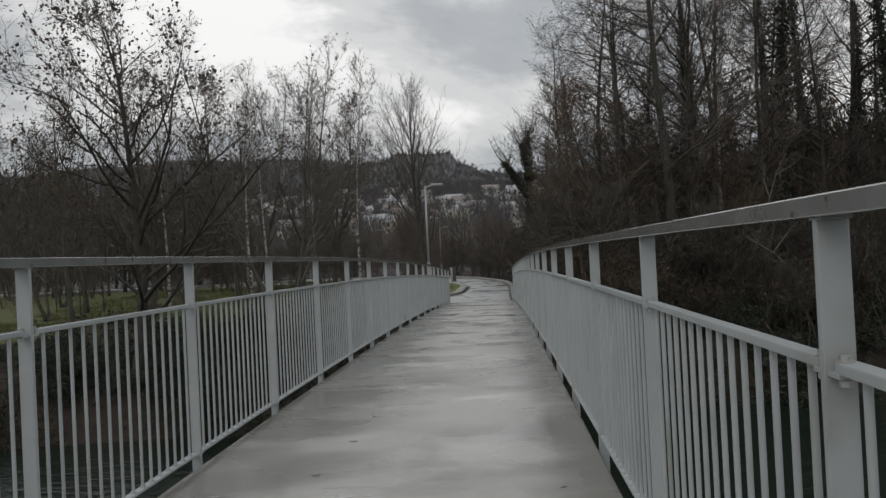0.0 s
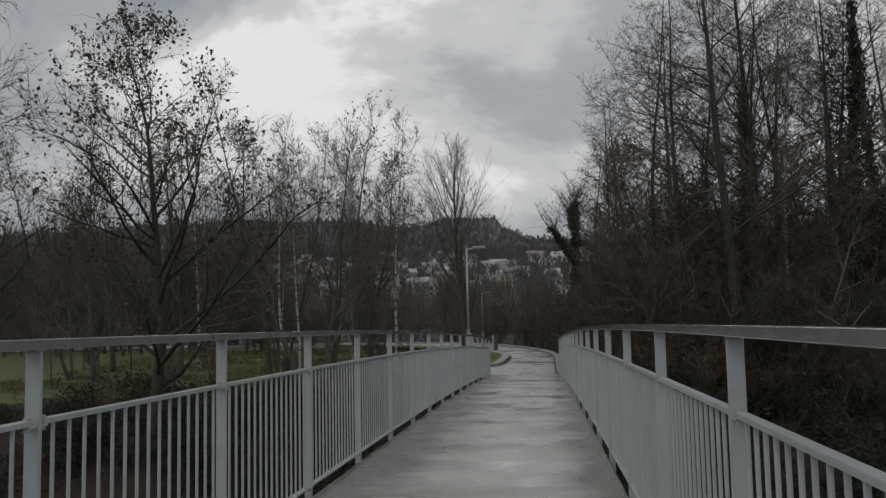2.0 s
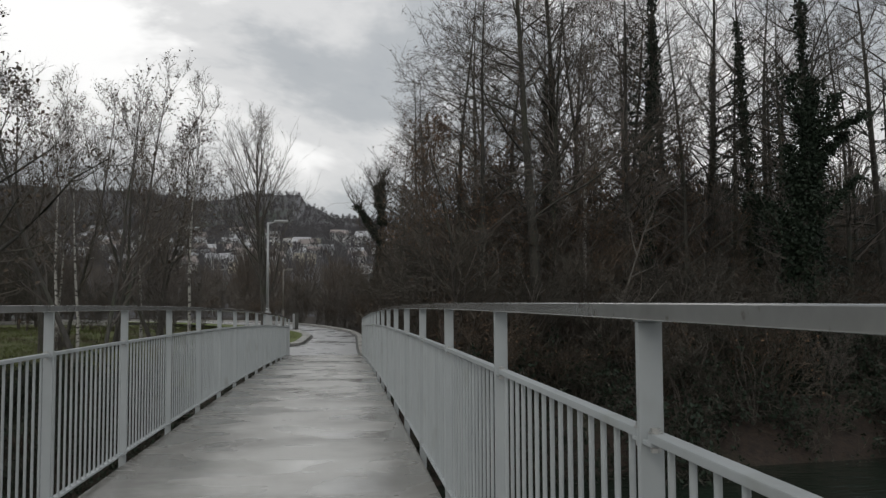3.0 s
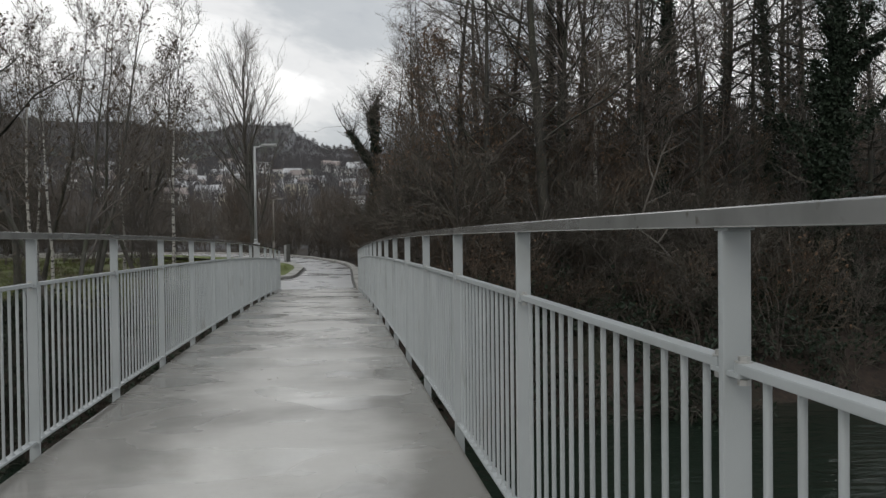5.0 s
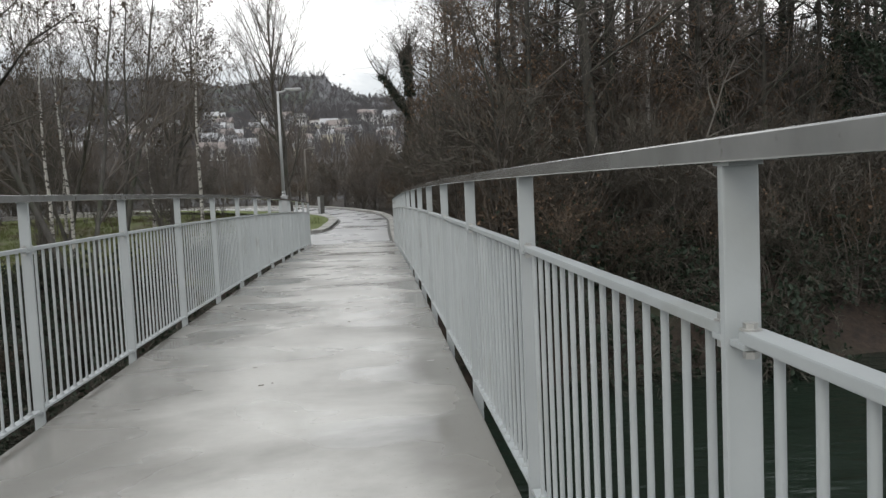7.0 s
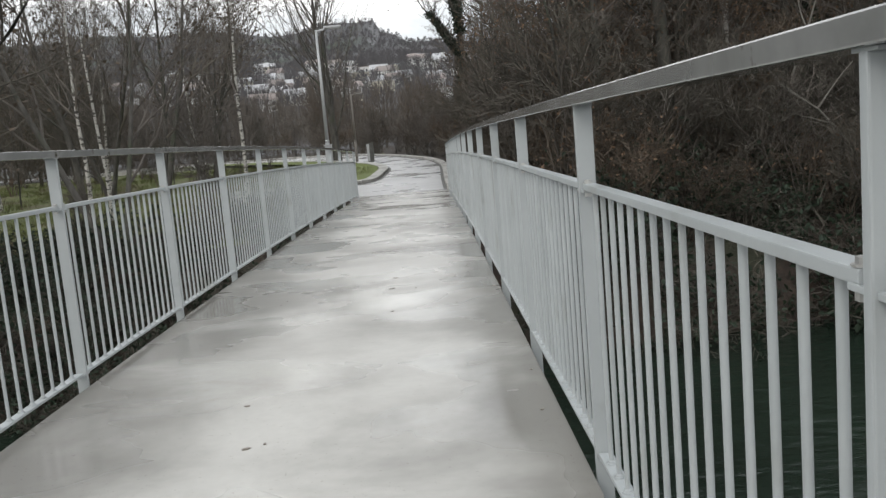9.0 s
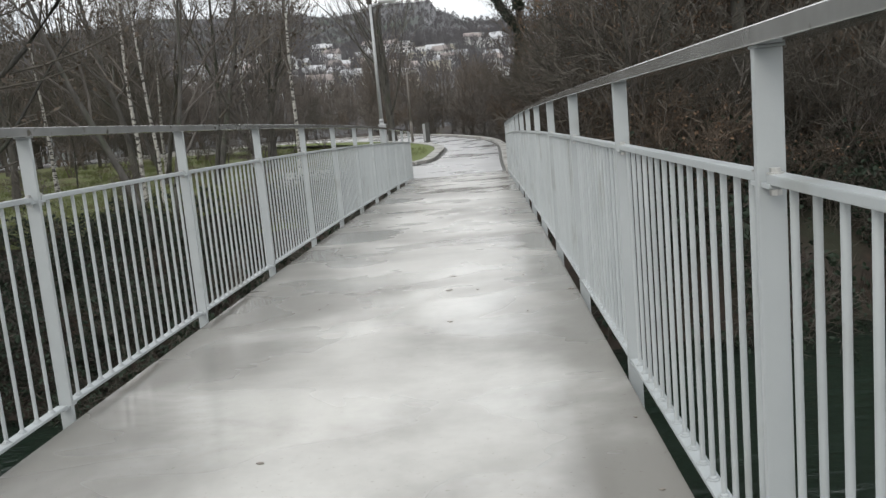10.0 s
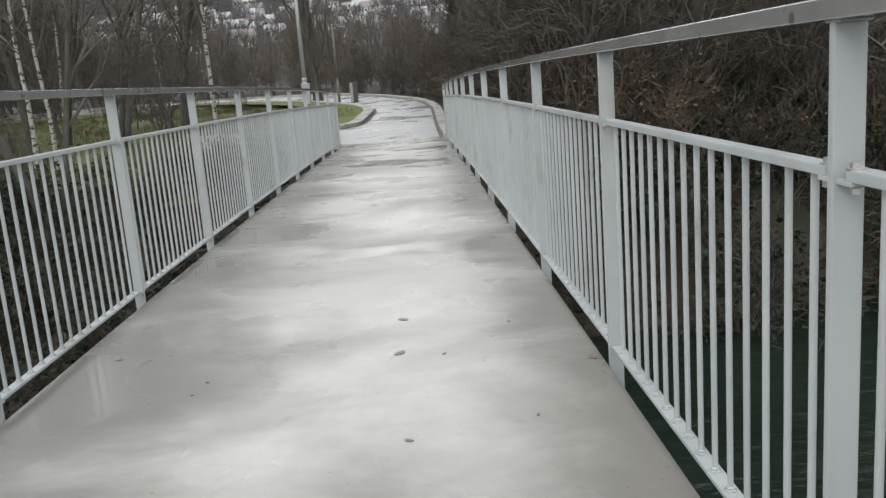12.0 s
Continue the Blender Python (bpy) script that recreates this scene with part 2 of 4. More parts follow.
def mesh_part(name, me, mat, parent=None, label="", smooth=False):
    if mat is not None:
        me.materials.append(mat)
    if smooth:
        me.polygons.foreach_set("use_smooth", [True] * len(me.polygons))
    ob = new(name, me)
    if parent is not None:
        ob.parent = parent
    return tagged(ob, label=label)


def raw_mesh(name, verts, faces):
    me = bpy.data.meshes.new(name)
    me.from_pydata(verts, [], faces)
    me.update()
    return me


def box(bm, cx, cy, cz, sx, sy, sz, bevel=0.0, turn=None):
    r = bmesh.ops.create_cube(bm, size=1.0)
    vs = r["verts"]
    bmesh.ops.scale(bm, vec=(sx, sy, sz), verts=vs)
    if bevel:
        es = list({e for v in vs for e in v.link_edges})
        g = bmesh.ops.bevel(bm, geom=es, offset=bevel, segments=2, affect="EDGES", profile=0.6)
        vs = list({v for f in g["faces"] for v in f.verts} | {v for v in vs if v.is_valid})
    if turn is not None:
        bmesh.ops.transform(bm, matrix=turn, verts=vs)
    bmesh.ops.translate(bm, vec=(cx, cy, cz), verts=vs)


def rod(bm, p0, p1, r0, r1=None, n=8, caps=True):
    p0, p1 = Vector(p0), Vector(p1)
    d = p1 - p0
    m = Matrix.Translation((p0 + p1) / 2) @ d.to_track_quat("Z", "Y").to_matrix().to_4x4()
    bmesh.ops.create_cone(bm, cap_ends=caps, segments=n, radius1=r0, radius2=r0 if r1 is None else r1, depth=d.length, matrix=m)


def empty(name, x=0, y=0, z=0, rz=0):
    ob = new(name)
    ob.empty_display_size = 0.2
    ob.matrix_basis = pose(x, y, z, 0, 0, rz)
    return ob


def smooth01(a, b, v):
    v = min(1.0, max(0.0, (v - a) / (b - a)))
    return v * v * (3 - 2 * v)


# ---- the ground ----
CREST, BRIDGE_END, BRIDGE_START = 8.08, 35.4, -12.0
X_LEFT, X_RIGHT = -2.07, 0.485
WATER_Z = -4.0
DECK_LIFT = 0.033


def deck_z(y):
    return -(0.00070 if y > CREST else 0.00057) * (y - CREST) ** 2


def path_z(y):
    """Height of the paved way: the bridge's arch, then a slow rise."""
    if y <= 35.4:
        return deck_z(y) + DECK_LIFT
    steps = [(35.4, -0.49), (38, -0.47), (43, -0.38), (48, -0.30), (52, -0.17), (58, -0.03), (66, 0.08), (300, 0.3)]
    for (a, za), (b, zb) in zip(steps, steps[1:]):
        if y <= b:
            return za + (zb - za) * (y - a) / (b - a)
    return 0.3


def shore(x):
    return 29.2 + 0.15 * max(-60.0, min(60.0, x))


FAR = 2.2  # how far the hill stands, by its own plan


def ridge(x):
    """Height of the skyline hill: a long wooded back that ends in a rocky table."""
    z = 60.8 + 1.5 * math.sin(x * 0.03 + 0.6) + 0.8 * math.sin(x * 0.11 + 1)
    z -= 3.0 * smooth01(-95, -72, x) * (1 - smooth01(-58, -46, x))
    z -= 7.0 * smooth01(-23, -18, x) + 8.0 * smooth01(-18, -2, x) + 12.0 * smooth01(-4, 60, x)
    return z


def ground_z(x, y):
    d = y - shore(x)
    near = -5.2 + 3.0 * smooth01(-2.5, 2.5, d) + (1.35 if x < 0 else 0.9) * smooth01(1.5, 7, d)
    level = near + smooth01(40, 64, y) * 0.75
    level += smooth01(14, 45, x) * smooth01(36, 62, y) * 2.5
    bank = -5.2 + 4.0 * smooth01(14, 18, -y)
    z = max(level, bank) if y < 20 else level
    way = path_z(y) - 0.16
    centre = -0.8 - 0.14 * max(0, y - 52) - 0.012 * max(0, y - 56) ** 2
    if y > 31:
        k = 1 - smooth01(3.2, 8.5, abs(x - centre))
        k = max(k, (1 - smooth01(0, 10, x + 6)) * smooth01(52, 60, y) * (1 - smooth01(90, 120, y)))
        z += (way - z) * k * smooth01(31.0, 35.0, y)
    if y < -9:
        k = (1 - smooth01(3.2, 7, abs(x + 0.76))) * smooth01(9, 11, -y)
        z += (path_z(max(y, -14)) - 0.1 - z) * k
    z += 0.10 * noise.noise((x * 0.35, y * 0.35, 0)) * (1 if abs(x + 0.8) > 4 or y < 31 else 0)
    if y > 105:
        u = y / FAR
        hills = 22.0 * max(0.0, min(1.0, (u - 125) / 155)) ** 1.1 + (ridge(x / FAR) - 22.0) * max(0.0, min(1.0, (u - 280) / 190)) ** 1.15
        z = z + FAR * hills + min(3.0, 0.02 * (y - 105)) * noise.noise((x * 0.012, y * 0.012, 3))
    if y > 480 * FAR:
        z -= 60 * smooth01(500 * FAR, 900 * FAR, y)
    return z


def spread(values):
    out = []
    for a, b, s in values:
        k = max(1, round((b - a) / s))
        out += [a + (b - a) * i / k for i in range(k)]
    return out + [values[-1][1]]


def build_ground():
    xs = spread([(-1500, -620, 60), (-620, -60, 12), (-60, -24, 3), (-24, -6, 0.9), (-6, 4, 0.5), (4, 30, 0.9), (30, 70, 4), (70, 460, 14), (460, 1500, 80)])
    ys = spread([(-400, -60, 40), (-60, -24, 6), (-24, 20, 1.5), (20, 66, 0.7), (66, 110, 2), (110, 270, 10), (270, 1060, 11), (1060, 2400, 120)])
    verts = [(x, y, ground_z(x, y)) for y in ys for x in xs]
    w = len(xs)
    faces = [(j * w + i, j * w + i + 1, (j + 1) * w + i + 1, (j + 1) * w + i) for j in range(len(ys) - 1) for i in range(w - 1)]
    me = raw_mesh("ground", verts, faces)
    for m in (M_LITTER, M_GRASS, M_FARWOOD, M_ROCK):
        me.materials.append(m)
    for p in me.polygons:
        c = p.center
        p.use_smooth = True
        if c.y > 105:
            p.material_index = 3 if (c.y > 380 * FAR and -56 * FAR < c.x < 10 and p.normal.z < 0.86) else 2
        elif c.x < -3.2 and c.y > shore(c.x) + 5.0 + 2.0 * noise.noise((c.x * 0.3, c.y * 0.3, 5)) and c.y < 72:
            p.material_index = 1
    ob = new("ground", me)
    tagged(ob, "brown leaf-littered river banks with damp winter grass rising to hills", "ground", kind="structure")


build_ground()

wm = bmesh.new()
bmesh.ops.create_grid(wm, x_segments=2, y_segments=2, size=1.0)
bmesh.ops.scale(wm, vec=(300, 40, 1), verts=wm.verts)
bmesh.ops.translate(wm, vec=(0, 16, WATER_Z), verts=wm.verts)
tagged(part("water", wm, M_WATER), "dark green slow river water under the footbridge", "river", kind="structure")

# ---- the bridge deck and the paved way beyond ----


def strip(name, rows, mat, thick, dz=0.0):
    """A slab over rows of (left xy, right xy), following the way's height."""
    verts, faces = [], []
    n = 6
    for (lx, ly), (rx, ry) in rows:
        for i in range(n + 1):
            x, y = lx + (rx - lx) * i / n, ly + (ry - ly) * i / n
            verts.append((x, y, path_z(y) + dz))
        verts += [(lx, ly, path_z(ly) - thick), (rx, ry, path_z(ry) - thick)]
    s = n + 3
    for j in range(len(rows) - 1):
        a, b = j * s, (j + 1) * s
        faces += [(a + i, a + i + 1, b + i + 1, b + i) for i in range(n)]
        faces += [(a + n + 1, a, b, b + n + 1), (a + n, a + n + 2, b + n + 2, b + n), (a + n + 2, a + n + 1, b + n + 1, b + n + 2)]
    faces += [tuple(range(n, -1, -1)) + (n + 1, n + 2), tuple((len(rows) - 1) * s + k for k in (*range(n + 1), n + 2, n + 1))]
    return mesh_part(name, raw_mesh(name, verts, faces), mat)


DECK_L, DECK_R = X_LEFT + 0.045, X_RIGHT - 0.045
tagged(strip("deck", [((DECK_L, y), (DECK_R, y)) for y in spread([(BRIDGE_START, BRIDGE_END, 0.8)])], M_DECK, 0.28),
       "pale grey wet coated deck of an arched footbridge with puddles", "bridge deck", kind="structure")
gm = bmesh.new()
for gx in (-1.45, -0.07):
    for i in range(24):
        y0, y1 = BRIDGE_START + 2 * i, BRIDGE_START + 2 * i + 2
        a = math.atan2(deck_z(y1) - deck_z(y0), 2)
        box(gm, gx, (y0 + y1) / 2, (deck_z(y0) + deck_z(y1)) / 2 - 0.58, 0.3, 2.0, 0.6, turn=Matrix.Rotation(a, 4, "X"))
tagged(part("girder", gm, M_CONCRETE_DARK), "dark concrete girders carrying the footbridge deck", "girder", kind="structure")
am = bmesh.new()
box(am, -0.76, BRIDGE_END + 0.6, -2.6, 3.2, 1.2, 3.6, 0.03)
box(am, -0.76, BRIDGE_START - 0.6, -2.4, 3.2, 1.2, 3.6, 0.03)
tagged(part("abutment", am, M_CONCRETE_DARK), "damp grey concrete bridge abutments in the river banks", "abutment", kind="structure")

# left edge and right edge of the way beyond the bridge, which bends to the left
WAY_R = [(DECK_R, 35.42), (0.44, 40), (0.5, 45), (0.45, 48.5), (0.0, 52), (-1.05, 55.8), (-2.7, 60.5), (-5.2, 66), (-9, 71), (-15, 76), (-25, 80), (-60, 85)]
WAY_L = [(DECK_L, 35.42), (-2.05, 39), (-1.92, 43), (-1.80, 48), (-2.15, 50.6), (-3.0, 53), (-4.6, 56.6), (-7.4, 61), (-11.5, 66), (-17.5, 70.5), (-27, 74), (-60, 78)]


def dense(pts, k=4):
    """A smooth line through the points."""
    out = []
    p = [Vector((*q, 0)) for q in pts]
    p = [2 * p[0] - p[1]] + p + [2 * p[-1] - p[-2]]
    for i in range(1, len(p) - 2):
        for j in range(k):
            t = j / k
            a, b, c, d = p[i - 1], p[i], p[i + 1], p[i + 2]
            q = 0.5 * ((2 * b) + (c - a) * t + (2 * a - 5 * b + 4 * c - d) * t * t + (3 * b - a - 3 * c + d) * t ** 3)
            out.append((q.x, q.y))
    return out + [pts[-1]]


tagged(strip("path", list(zip(dense(WAY_L), dense(WAY_R))), M_PATH, 0.2), "wet grey asphalt footpath bending away behind the bridge", "path", kind="structure")
tagged(strip("side_path", [((-3.7, 36.6), (-3.7, 40.5)), ((-1.90, 35.6), (-1.90, 41.8))], M_PATH, 0.14, -0.008),
       "wet asphalt edge of a side path behind the bridge", "path", kind="structure")
tagged(strip("near_path", [((-3.2, -60), (1.7, -60)), ((-2.6, -20), (1.1, -20)), ((DECK_L, BRIDGE_START - 0.02), (DECK_R, BRIDGE_START - 0.02))], M_PATH, 0.2),
       "wet asphalt path leading up to the footbridge", "path", kind="structure")


def kerb(line, width, height, label):
    """A row of kerb stones along a line; each stone is a piece."""
    top = empty("kerb")
    tagged(top, label, "kerb", kind="structure")
    pts = [Vector((*q, 0)) for q in line]
    run, i = [], 0
    for a, b in zip(pts, pts[1:]):
        k = max(1, round((b - a).length / 1.0))
        run += [a.lerp(b, j / k) for j in range(k)]
    run.append(pts[-1])
    for a, b in zip(run, run[1:]):
        c, d = (a + b) / 2, b - a
        bm = bmesh.new()
        box(bm, 0, 0, 0, d.length - 0.012, width, height + 0.3, 0.018)
        st = part("kerb_stone", bm, M_CONCRETE, top)
        za, zb = path_z(a.y), path_z(b.y)
        st.matrix_basis = pose(c.x, c.y, (za + zb) / 2 + height / 2 - 0.15, 0, -math.degrees(math.atan2(zb - za, d.length)), math.degrees(math.atan2(d.y, d.x)))
    return top


def shifted(line, off):
    out = []
    for i, (x, y) in enumerate(line):
        a, b = Vector(line[max(0, i - 1)]), Vector(line[min(len(line) - 1, i + 1)])
        t = (b - a).normalized()
        out.append((x - t.y * off, y + t.x * off))
    return out


ISLAND = [(-7.0, 40.6), (-3.2, 40.8), (-2.35, 41.2), (-1.95, 42.2), (-1.85, 45), (-1.80, 48), (-2.15, 50.6), (-3.0, 53), (-4.6, 56.6), (-7.4, 61), (-11.5, 66), (-17.5, 70.5), (-27, 74)]
kerb(shifted(dense(ISLAND, 3), 0.2), 0.4, 0.11, "pale concrete kerb rounding a grass verge")
kerb(shifted(dense(WAY_R[:-1], 3), -0.14), 0.28, 0.10, "pale concrete kerb along the outer bend of the path")

# dark gutter strips along the kerbs, standing for the stones' dark faces
tagged(strip("gutter", list(zip(shifted(dense(ISLAND, 3), -0.005)[2:], shifted(dense(ISLAND, 3), -0.13)[2:])), M_CONCRETE_DARK, 0.05, 0.005),
       "dark gutter strip along the kerb", "gutter", kind="structure")
tagged(strip("gutter", list(zip(shifted(dense(WAY_R[:-1], 3), 0.10), shifted(dense(WAY_R[:-1], 3), 0.002))), M_CONCRETE_DARK, 0.05, 0.005),
       "dark gutter strip along the outer kerb", "gutter", kind="structure")

# fresh grass inside the bend
isl = shifted(dense(ISLAND, 3), 0.42)[3:]
lawn_v = [(x, y, path_z(y) + 0.09) for x, y in isl] + [(x - 1.3 - 0.05 * abs(y - 43), y + 0.4 + 0.05 * (y - 43), path_z(y) + 0.06) for x, y in isl]
lawn_f = [(i, i + 1, len(isl) + i + 1, len(isl) + i) for i in range(len(isl) - 1)]
tagged(mesh_part("verge", raw_mesh("verge", lawn_v, lawn_f), M_LAWN), "bright green grass verge inside the kerb", "grass", kind="structure")

# ---- railings ----
PITCH, POST_PHASE_L, POST_PHASE_R = 1.925, 3.466, 1.612
RAIL_TOP, RAIL_MID, RAIL_LOW = 1.342, 1.045, 0.115


def bar_mesh():
    bm = bmesh.new()
    h = RAIL_MID - RAIL_LOW - 0.02
    rod(bm, (0, 0, 0), (0, 0, h), 0.0083, n=10, caps=False)
    rod(bm, (0, 0, 0), (0, 0, 0.005), 0.0185, 0.017, n=10)
    rod(bm, (0, 0, 0.005), (0, 0, 0.012), 0.0145, 0.010, n=10)
    me = bpy.data.meshes.new("bar")
    bm.to_mesh(me)
    bm.free()
    me.materials.append(M_PAINT)
    me.polygons.foreach_set("use_smooth", [True] * len(me.polygons))
    return me


def post_mesh(side):
    bm = bmesh.new()
    box(bm, 0, 0, (RAIL_TOP - 0.044 - 0.42) / 2, 0.060, 0.021, RAIL_TOP - 0.044 + 0.42, 0.004)
    box(bm, 0, 0, RAIL_TOP - 0.0425, 0.056, 0.06, 0.005, 0.001)
    box(bm, -side * 0.034, 0, -0.16, 0.02, 0.10, 0.2, 0.004)
    me = bpy.data.meshes.new("post")
    bm.to_mesh(me)
    bm.free()
    me.materials.append(M_PAINT)
    return me


def handrail_mesh(y0, y1):
    """A flat box section with rounded edges that follows the arch."""
    w, h, r = 0.041, 0.020, 0.0035
    ring = [(sx * (w - (r if k else 0.0) - (0.3 * r if m else 0.0)) if not m else sx * (w - 0.3 * r), sz * (h - 0.3 * r) if m else sz * (h - (0.0 if k else r)))
            for sx, sz, order in ((1, 1, (0, 2, 1)), (-1, 1, (1, 2, 0)), (-1, -1, (0, 2, 1)), (1, -1, (1, 2, 0))) for k, m in ((o == 1, o == 2) for o in order)]
    n = max(2, round((y1 - y0) / 0.45))
    verts, faces, s = [], [], len(ring)
    for i in range(n + 1):
        y = y0 + (y1 - y0) * i / n
        verts += [(px, y, deck_z(y) + RAIL_TOP - h + pz) for px, pz in ring]
    for i in range(n):
        a, b = i * s, (i + 1) * s
        faces += [(a + k, b + k, b + (k + 1) % s, a + (k + 1) % s) for k in range(s)]
    faces += [tuple(range(s)), tuple(n * s + k for k in range(s - 1, -1, -1))]
    return raw_mesh("handrail", verts, faces)


def railing(x, phase, side, joint, label):
    """One parapet: posts, handrail lengths, and between two posts a panel of upright bars. side: +1 where the way lies to the left of it."""
    top = empty("bridge_railing", x, 0, 0)
    tagged(top, label, "railing", group="parapets of the footbridge")
    k0 = math.ceil((BRIDGE_START - phase) / PITCH)
    ys = []
    k = k0
    while phase + k * PITCH < BRIDGE_END:
        ys.append(phase + k * PITCH)
        k += 1
    pm, bmsh = post_mesh(side), bar_mesh()
    for y in ys:
        p = mesh_part("post", pm, None, top)
        p.matrix_basis = pose(0, y, deck_z(y))
    bolt_bm = bmesh.new()
    rod(bolt_bm, (0, 0, -0.034), (0, 0, 0.004), 0.0065, n=8)
    rod(bolt_bm, (0, 0, 0.003), (0, 0, 0.006), 0.017, n=12)
    rod(bolt_bm, (0, 0, 0.006), (0, 0, 0.015), 0.0115, n=6)
    rod(bolt_bm, (0, 0, -0.04), (0, 0, -0.029), 0.0125, n=6)
    bolt_me = bpy.data.meshes.new("bolt")
    bolt_bm.to_mesh(bolt_me)
    bolt_bm.free()
    bolt_me.materials.append(M_BOLT)
    for a, b in zip(ys, ys[1:]):
        za, zb = deck_z(a), deck_z(b)
        d = b - a
        tilt = math.degrees(math.atan2(zb - za, d))
        c, zc = (a + b) / 2, (za + zb) / 2
        fb = bmesh.new()
        box(fb, 0, 0, 0, 0.042, d - 0.075, 0.022, 0.004)
        for e in (-1, 1):
            box(fb, -side * 0.008, e * (d / 2 - 0.028), -0.014, 0.03, 0.07, 0.010, 0.002)
        pn = part("panel", fb, M_PAINT, top)
        pn.matrix_basis = pose(0, c, zc + RAIL_MID - 0.011, tilt)
        lb = bmesh.new()
        box(lb, 0, 0, 0, 0.048, d - 0.06, 0.014, 0.003)
        for e in (-1, 1):
            box(lb, -side * 0.008, e * (d / 2 - 0.028), -0.010, 0.03, 0.07, 0.010, 0.002)
        lo = part("lower_rail", lb, M_PAINT, pn)
        lo.matrix_basis = pose(0, 0, RAIL_LOW - RAIL_MID)
        n = 15
        for i in range(n):
            yy = (i / (n - 1) - 0.5) * (d - 0.262)
            br = mesh_part("bar", bmsh, None, pn)
            br.matrix_basis = pose(0, yy, RAIL_LOW - RAIL_MID + 0.007, -tilt)
        for e in (-1, 1):
            bo = mesh_part("bolt", bolt_me, None, pn)
            bo.matrix_basis = pose(-side * 0.006, e * (d / 2 - 0.05), 0.008)
    # handrail in lengths of three bays, jointed a little past a post
    y0 = joint + PITCH * 3 * math.ceil((ys[0] - joint) / (PITCH * 3))
    cuts = [ys[0] - 0.1] + [y0 + PITCH * 3 * k for k in range(12) if y0 + PITCH * 3 * k < ys[-1] - 0.5] + [ys[-1] + 0.1]
    for a, b in zip(cuts, cuts[1:]):
        mesh_part("handrail", handrail_mesh(a + 0.002, b - 0.002), M_RAILTOP, top, "wet grey steel handrail")
    return top


railing(X_LEFT, POST_PHASE_L, -1, 13.0, "light grey painted steel bridge railing with slim upright bars")
railing(X_RIGHT, POST_PHASE_R, 1, 11.71, "light grey painted steel bridge railing with a wide handrail")

# ---- lamps and bollard ----


def street_lamp(x, y, height, arm, mat, label, box_on=True):
    z0 = path_z(y) - 0.1
    top = empty("street_lamp", x, y, z0)
    tagged(top, label, "street lamp")
    bm = bmesh.new()
    rod(bm, (0, 0, 0), (0, 0, height * 0.35), 0.068, 0.062, n=14)
    rod(bm, (0, 0, height * 0.35), (0, 0, height), 0.054, 0.036, n=14)
    rod(bm, (0, 0, height * 0.35 - 0.02), (0, 0, height * 0.35 + 0.05), 0.071, 0.06, n=14)
    part("pole", bm, mat, top, smooth=True)
    bm = bmesh.new()
    rod(bm, (0, 0, height - 0.05), (arm * 0.5, 0, height + 0.03), 0.03, n=8)
    part("arm", bm, mat, top)
    bm = bmesh.new()
    box(bm, arm * 0.72, 0, height + 0.05, arm * 0.75, 0.24, 0.07, 0.02, turn=None)
    head = part("lamp_head", bm, mat, top)
    bm = bmesh.new()
    box(bm, arm * 0.78, 0, height + 0.008, arm * 0.5, 0.18, 0.016, 0.004)
    part("lens", bm, M_LENS, head, "frosted lamp glass")
    if box_on:
        bm = bmesh.new()
        box(bm, 0.02, -0.02, 1.38, 0.20, 0.18, 0.50, 0.015)
        box(bm, 0.02, -0.02, 1.645, 0.23, 0.21, 0.035, 0.01)
        part("junction_box", bm, M_GALV, top, "pale grey junction box")
    return top


street_lamp(-2.99, 36.4, 5.0, 0.68, M_GALV, "grey steel street lamp with a flat head and junction box")
street_lamp(-3.6, 54.2, 3.55, 0.5, M_RUST, "slim brownish street lamp beside the far path", box_on=False)

bo = empty("bollard", -2.85, 53.6, path_z(53.6) + 0.08)
tagged(bo, "grey squared bollard with a slanted top on the kerb", "bollard")
bb = bmesh.new()
box(bb, 0, 0, 0.46, 0.30, 0.34, 0.92, 0.02)
for v in bb.verts:
    if v.co.z > 0.8:
        v.co.z += 0.22 * (v.co.x + 0.0)
part("body", bb, M_CONCRETE_DARK, bo)
# pale facing that makes the left side lighter than the body
bb = bmesh.new()
box(bb, -0.10, -0.172, 0.45, 0.12, 0.012, 0.84, 0.004)
box(bb, -0.158, 0, 0.45, 0.02, 0.30, 0.84, 0.004)
part("plate", bb, M_GALV, bo, "pale facing on the left side")

# ---- trees and shrubs ----


def tubes(name, lines):
    """One mesh of tapered tubes. lines: (points, radii, sides)."""
    verts, faces = [], []
    for pts, rad, n in lines:
        base = len(verts)
        k = len(pts)
        tip = rad[-1] == 0
        for i in range(k - 1 if tip else k):
            d = (pts[min(i + 1, k - 1)] - pts[max(i - 1, 0)]).normalized()
            u = d.orthogonal().normalized()
            v = d.cross(u)
            for s in range(n):
                a = 2 * math.pi * s / n
                q = pts[i] + (u * math.cos(a) + v * math.sin(a)) * rad[i]
                verts.append((q.x, q.y, q.z))
        if tip:
            verts.append(tuple(pts[-1]))
            a, b = base + (k - 2) * n, len(verts) - 1
            faces += [(a + s, a + (s + 1) % n, b) for s in range(n)]
        for i in range(k - 2 if tip else k - 1):
            a, b = base + i * n, base + (i + 1) * n
            for s in range(n):
                s2 = (s + 1) % n
                faces.append((a + s, a + s2, b + s2, b + s))
    return raw_mesh(name, verts, faces)


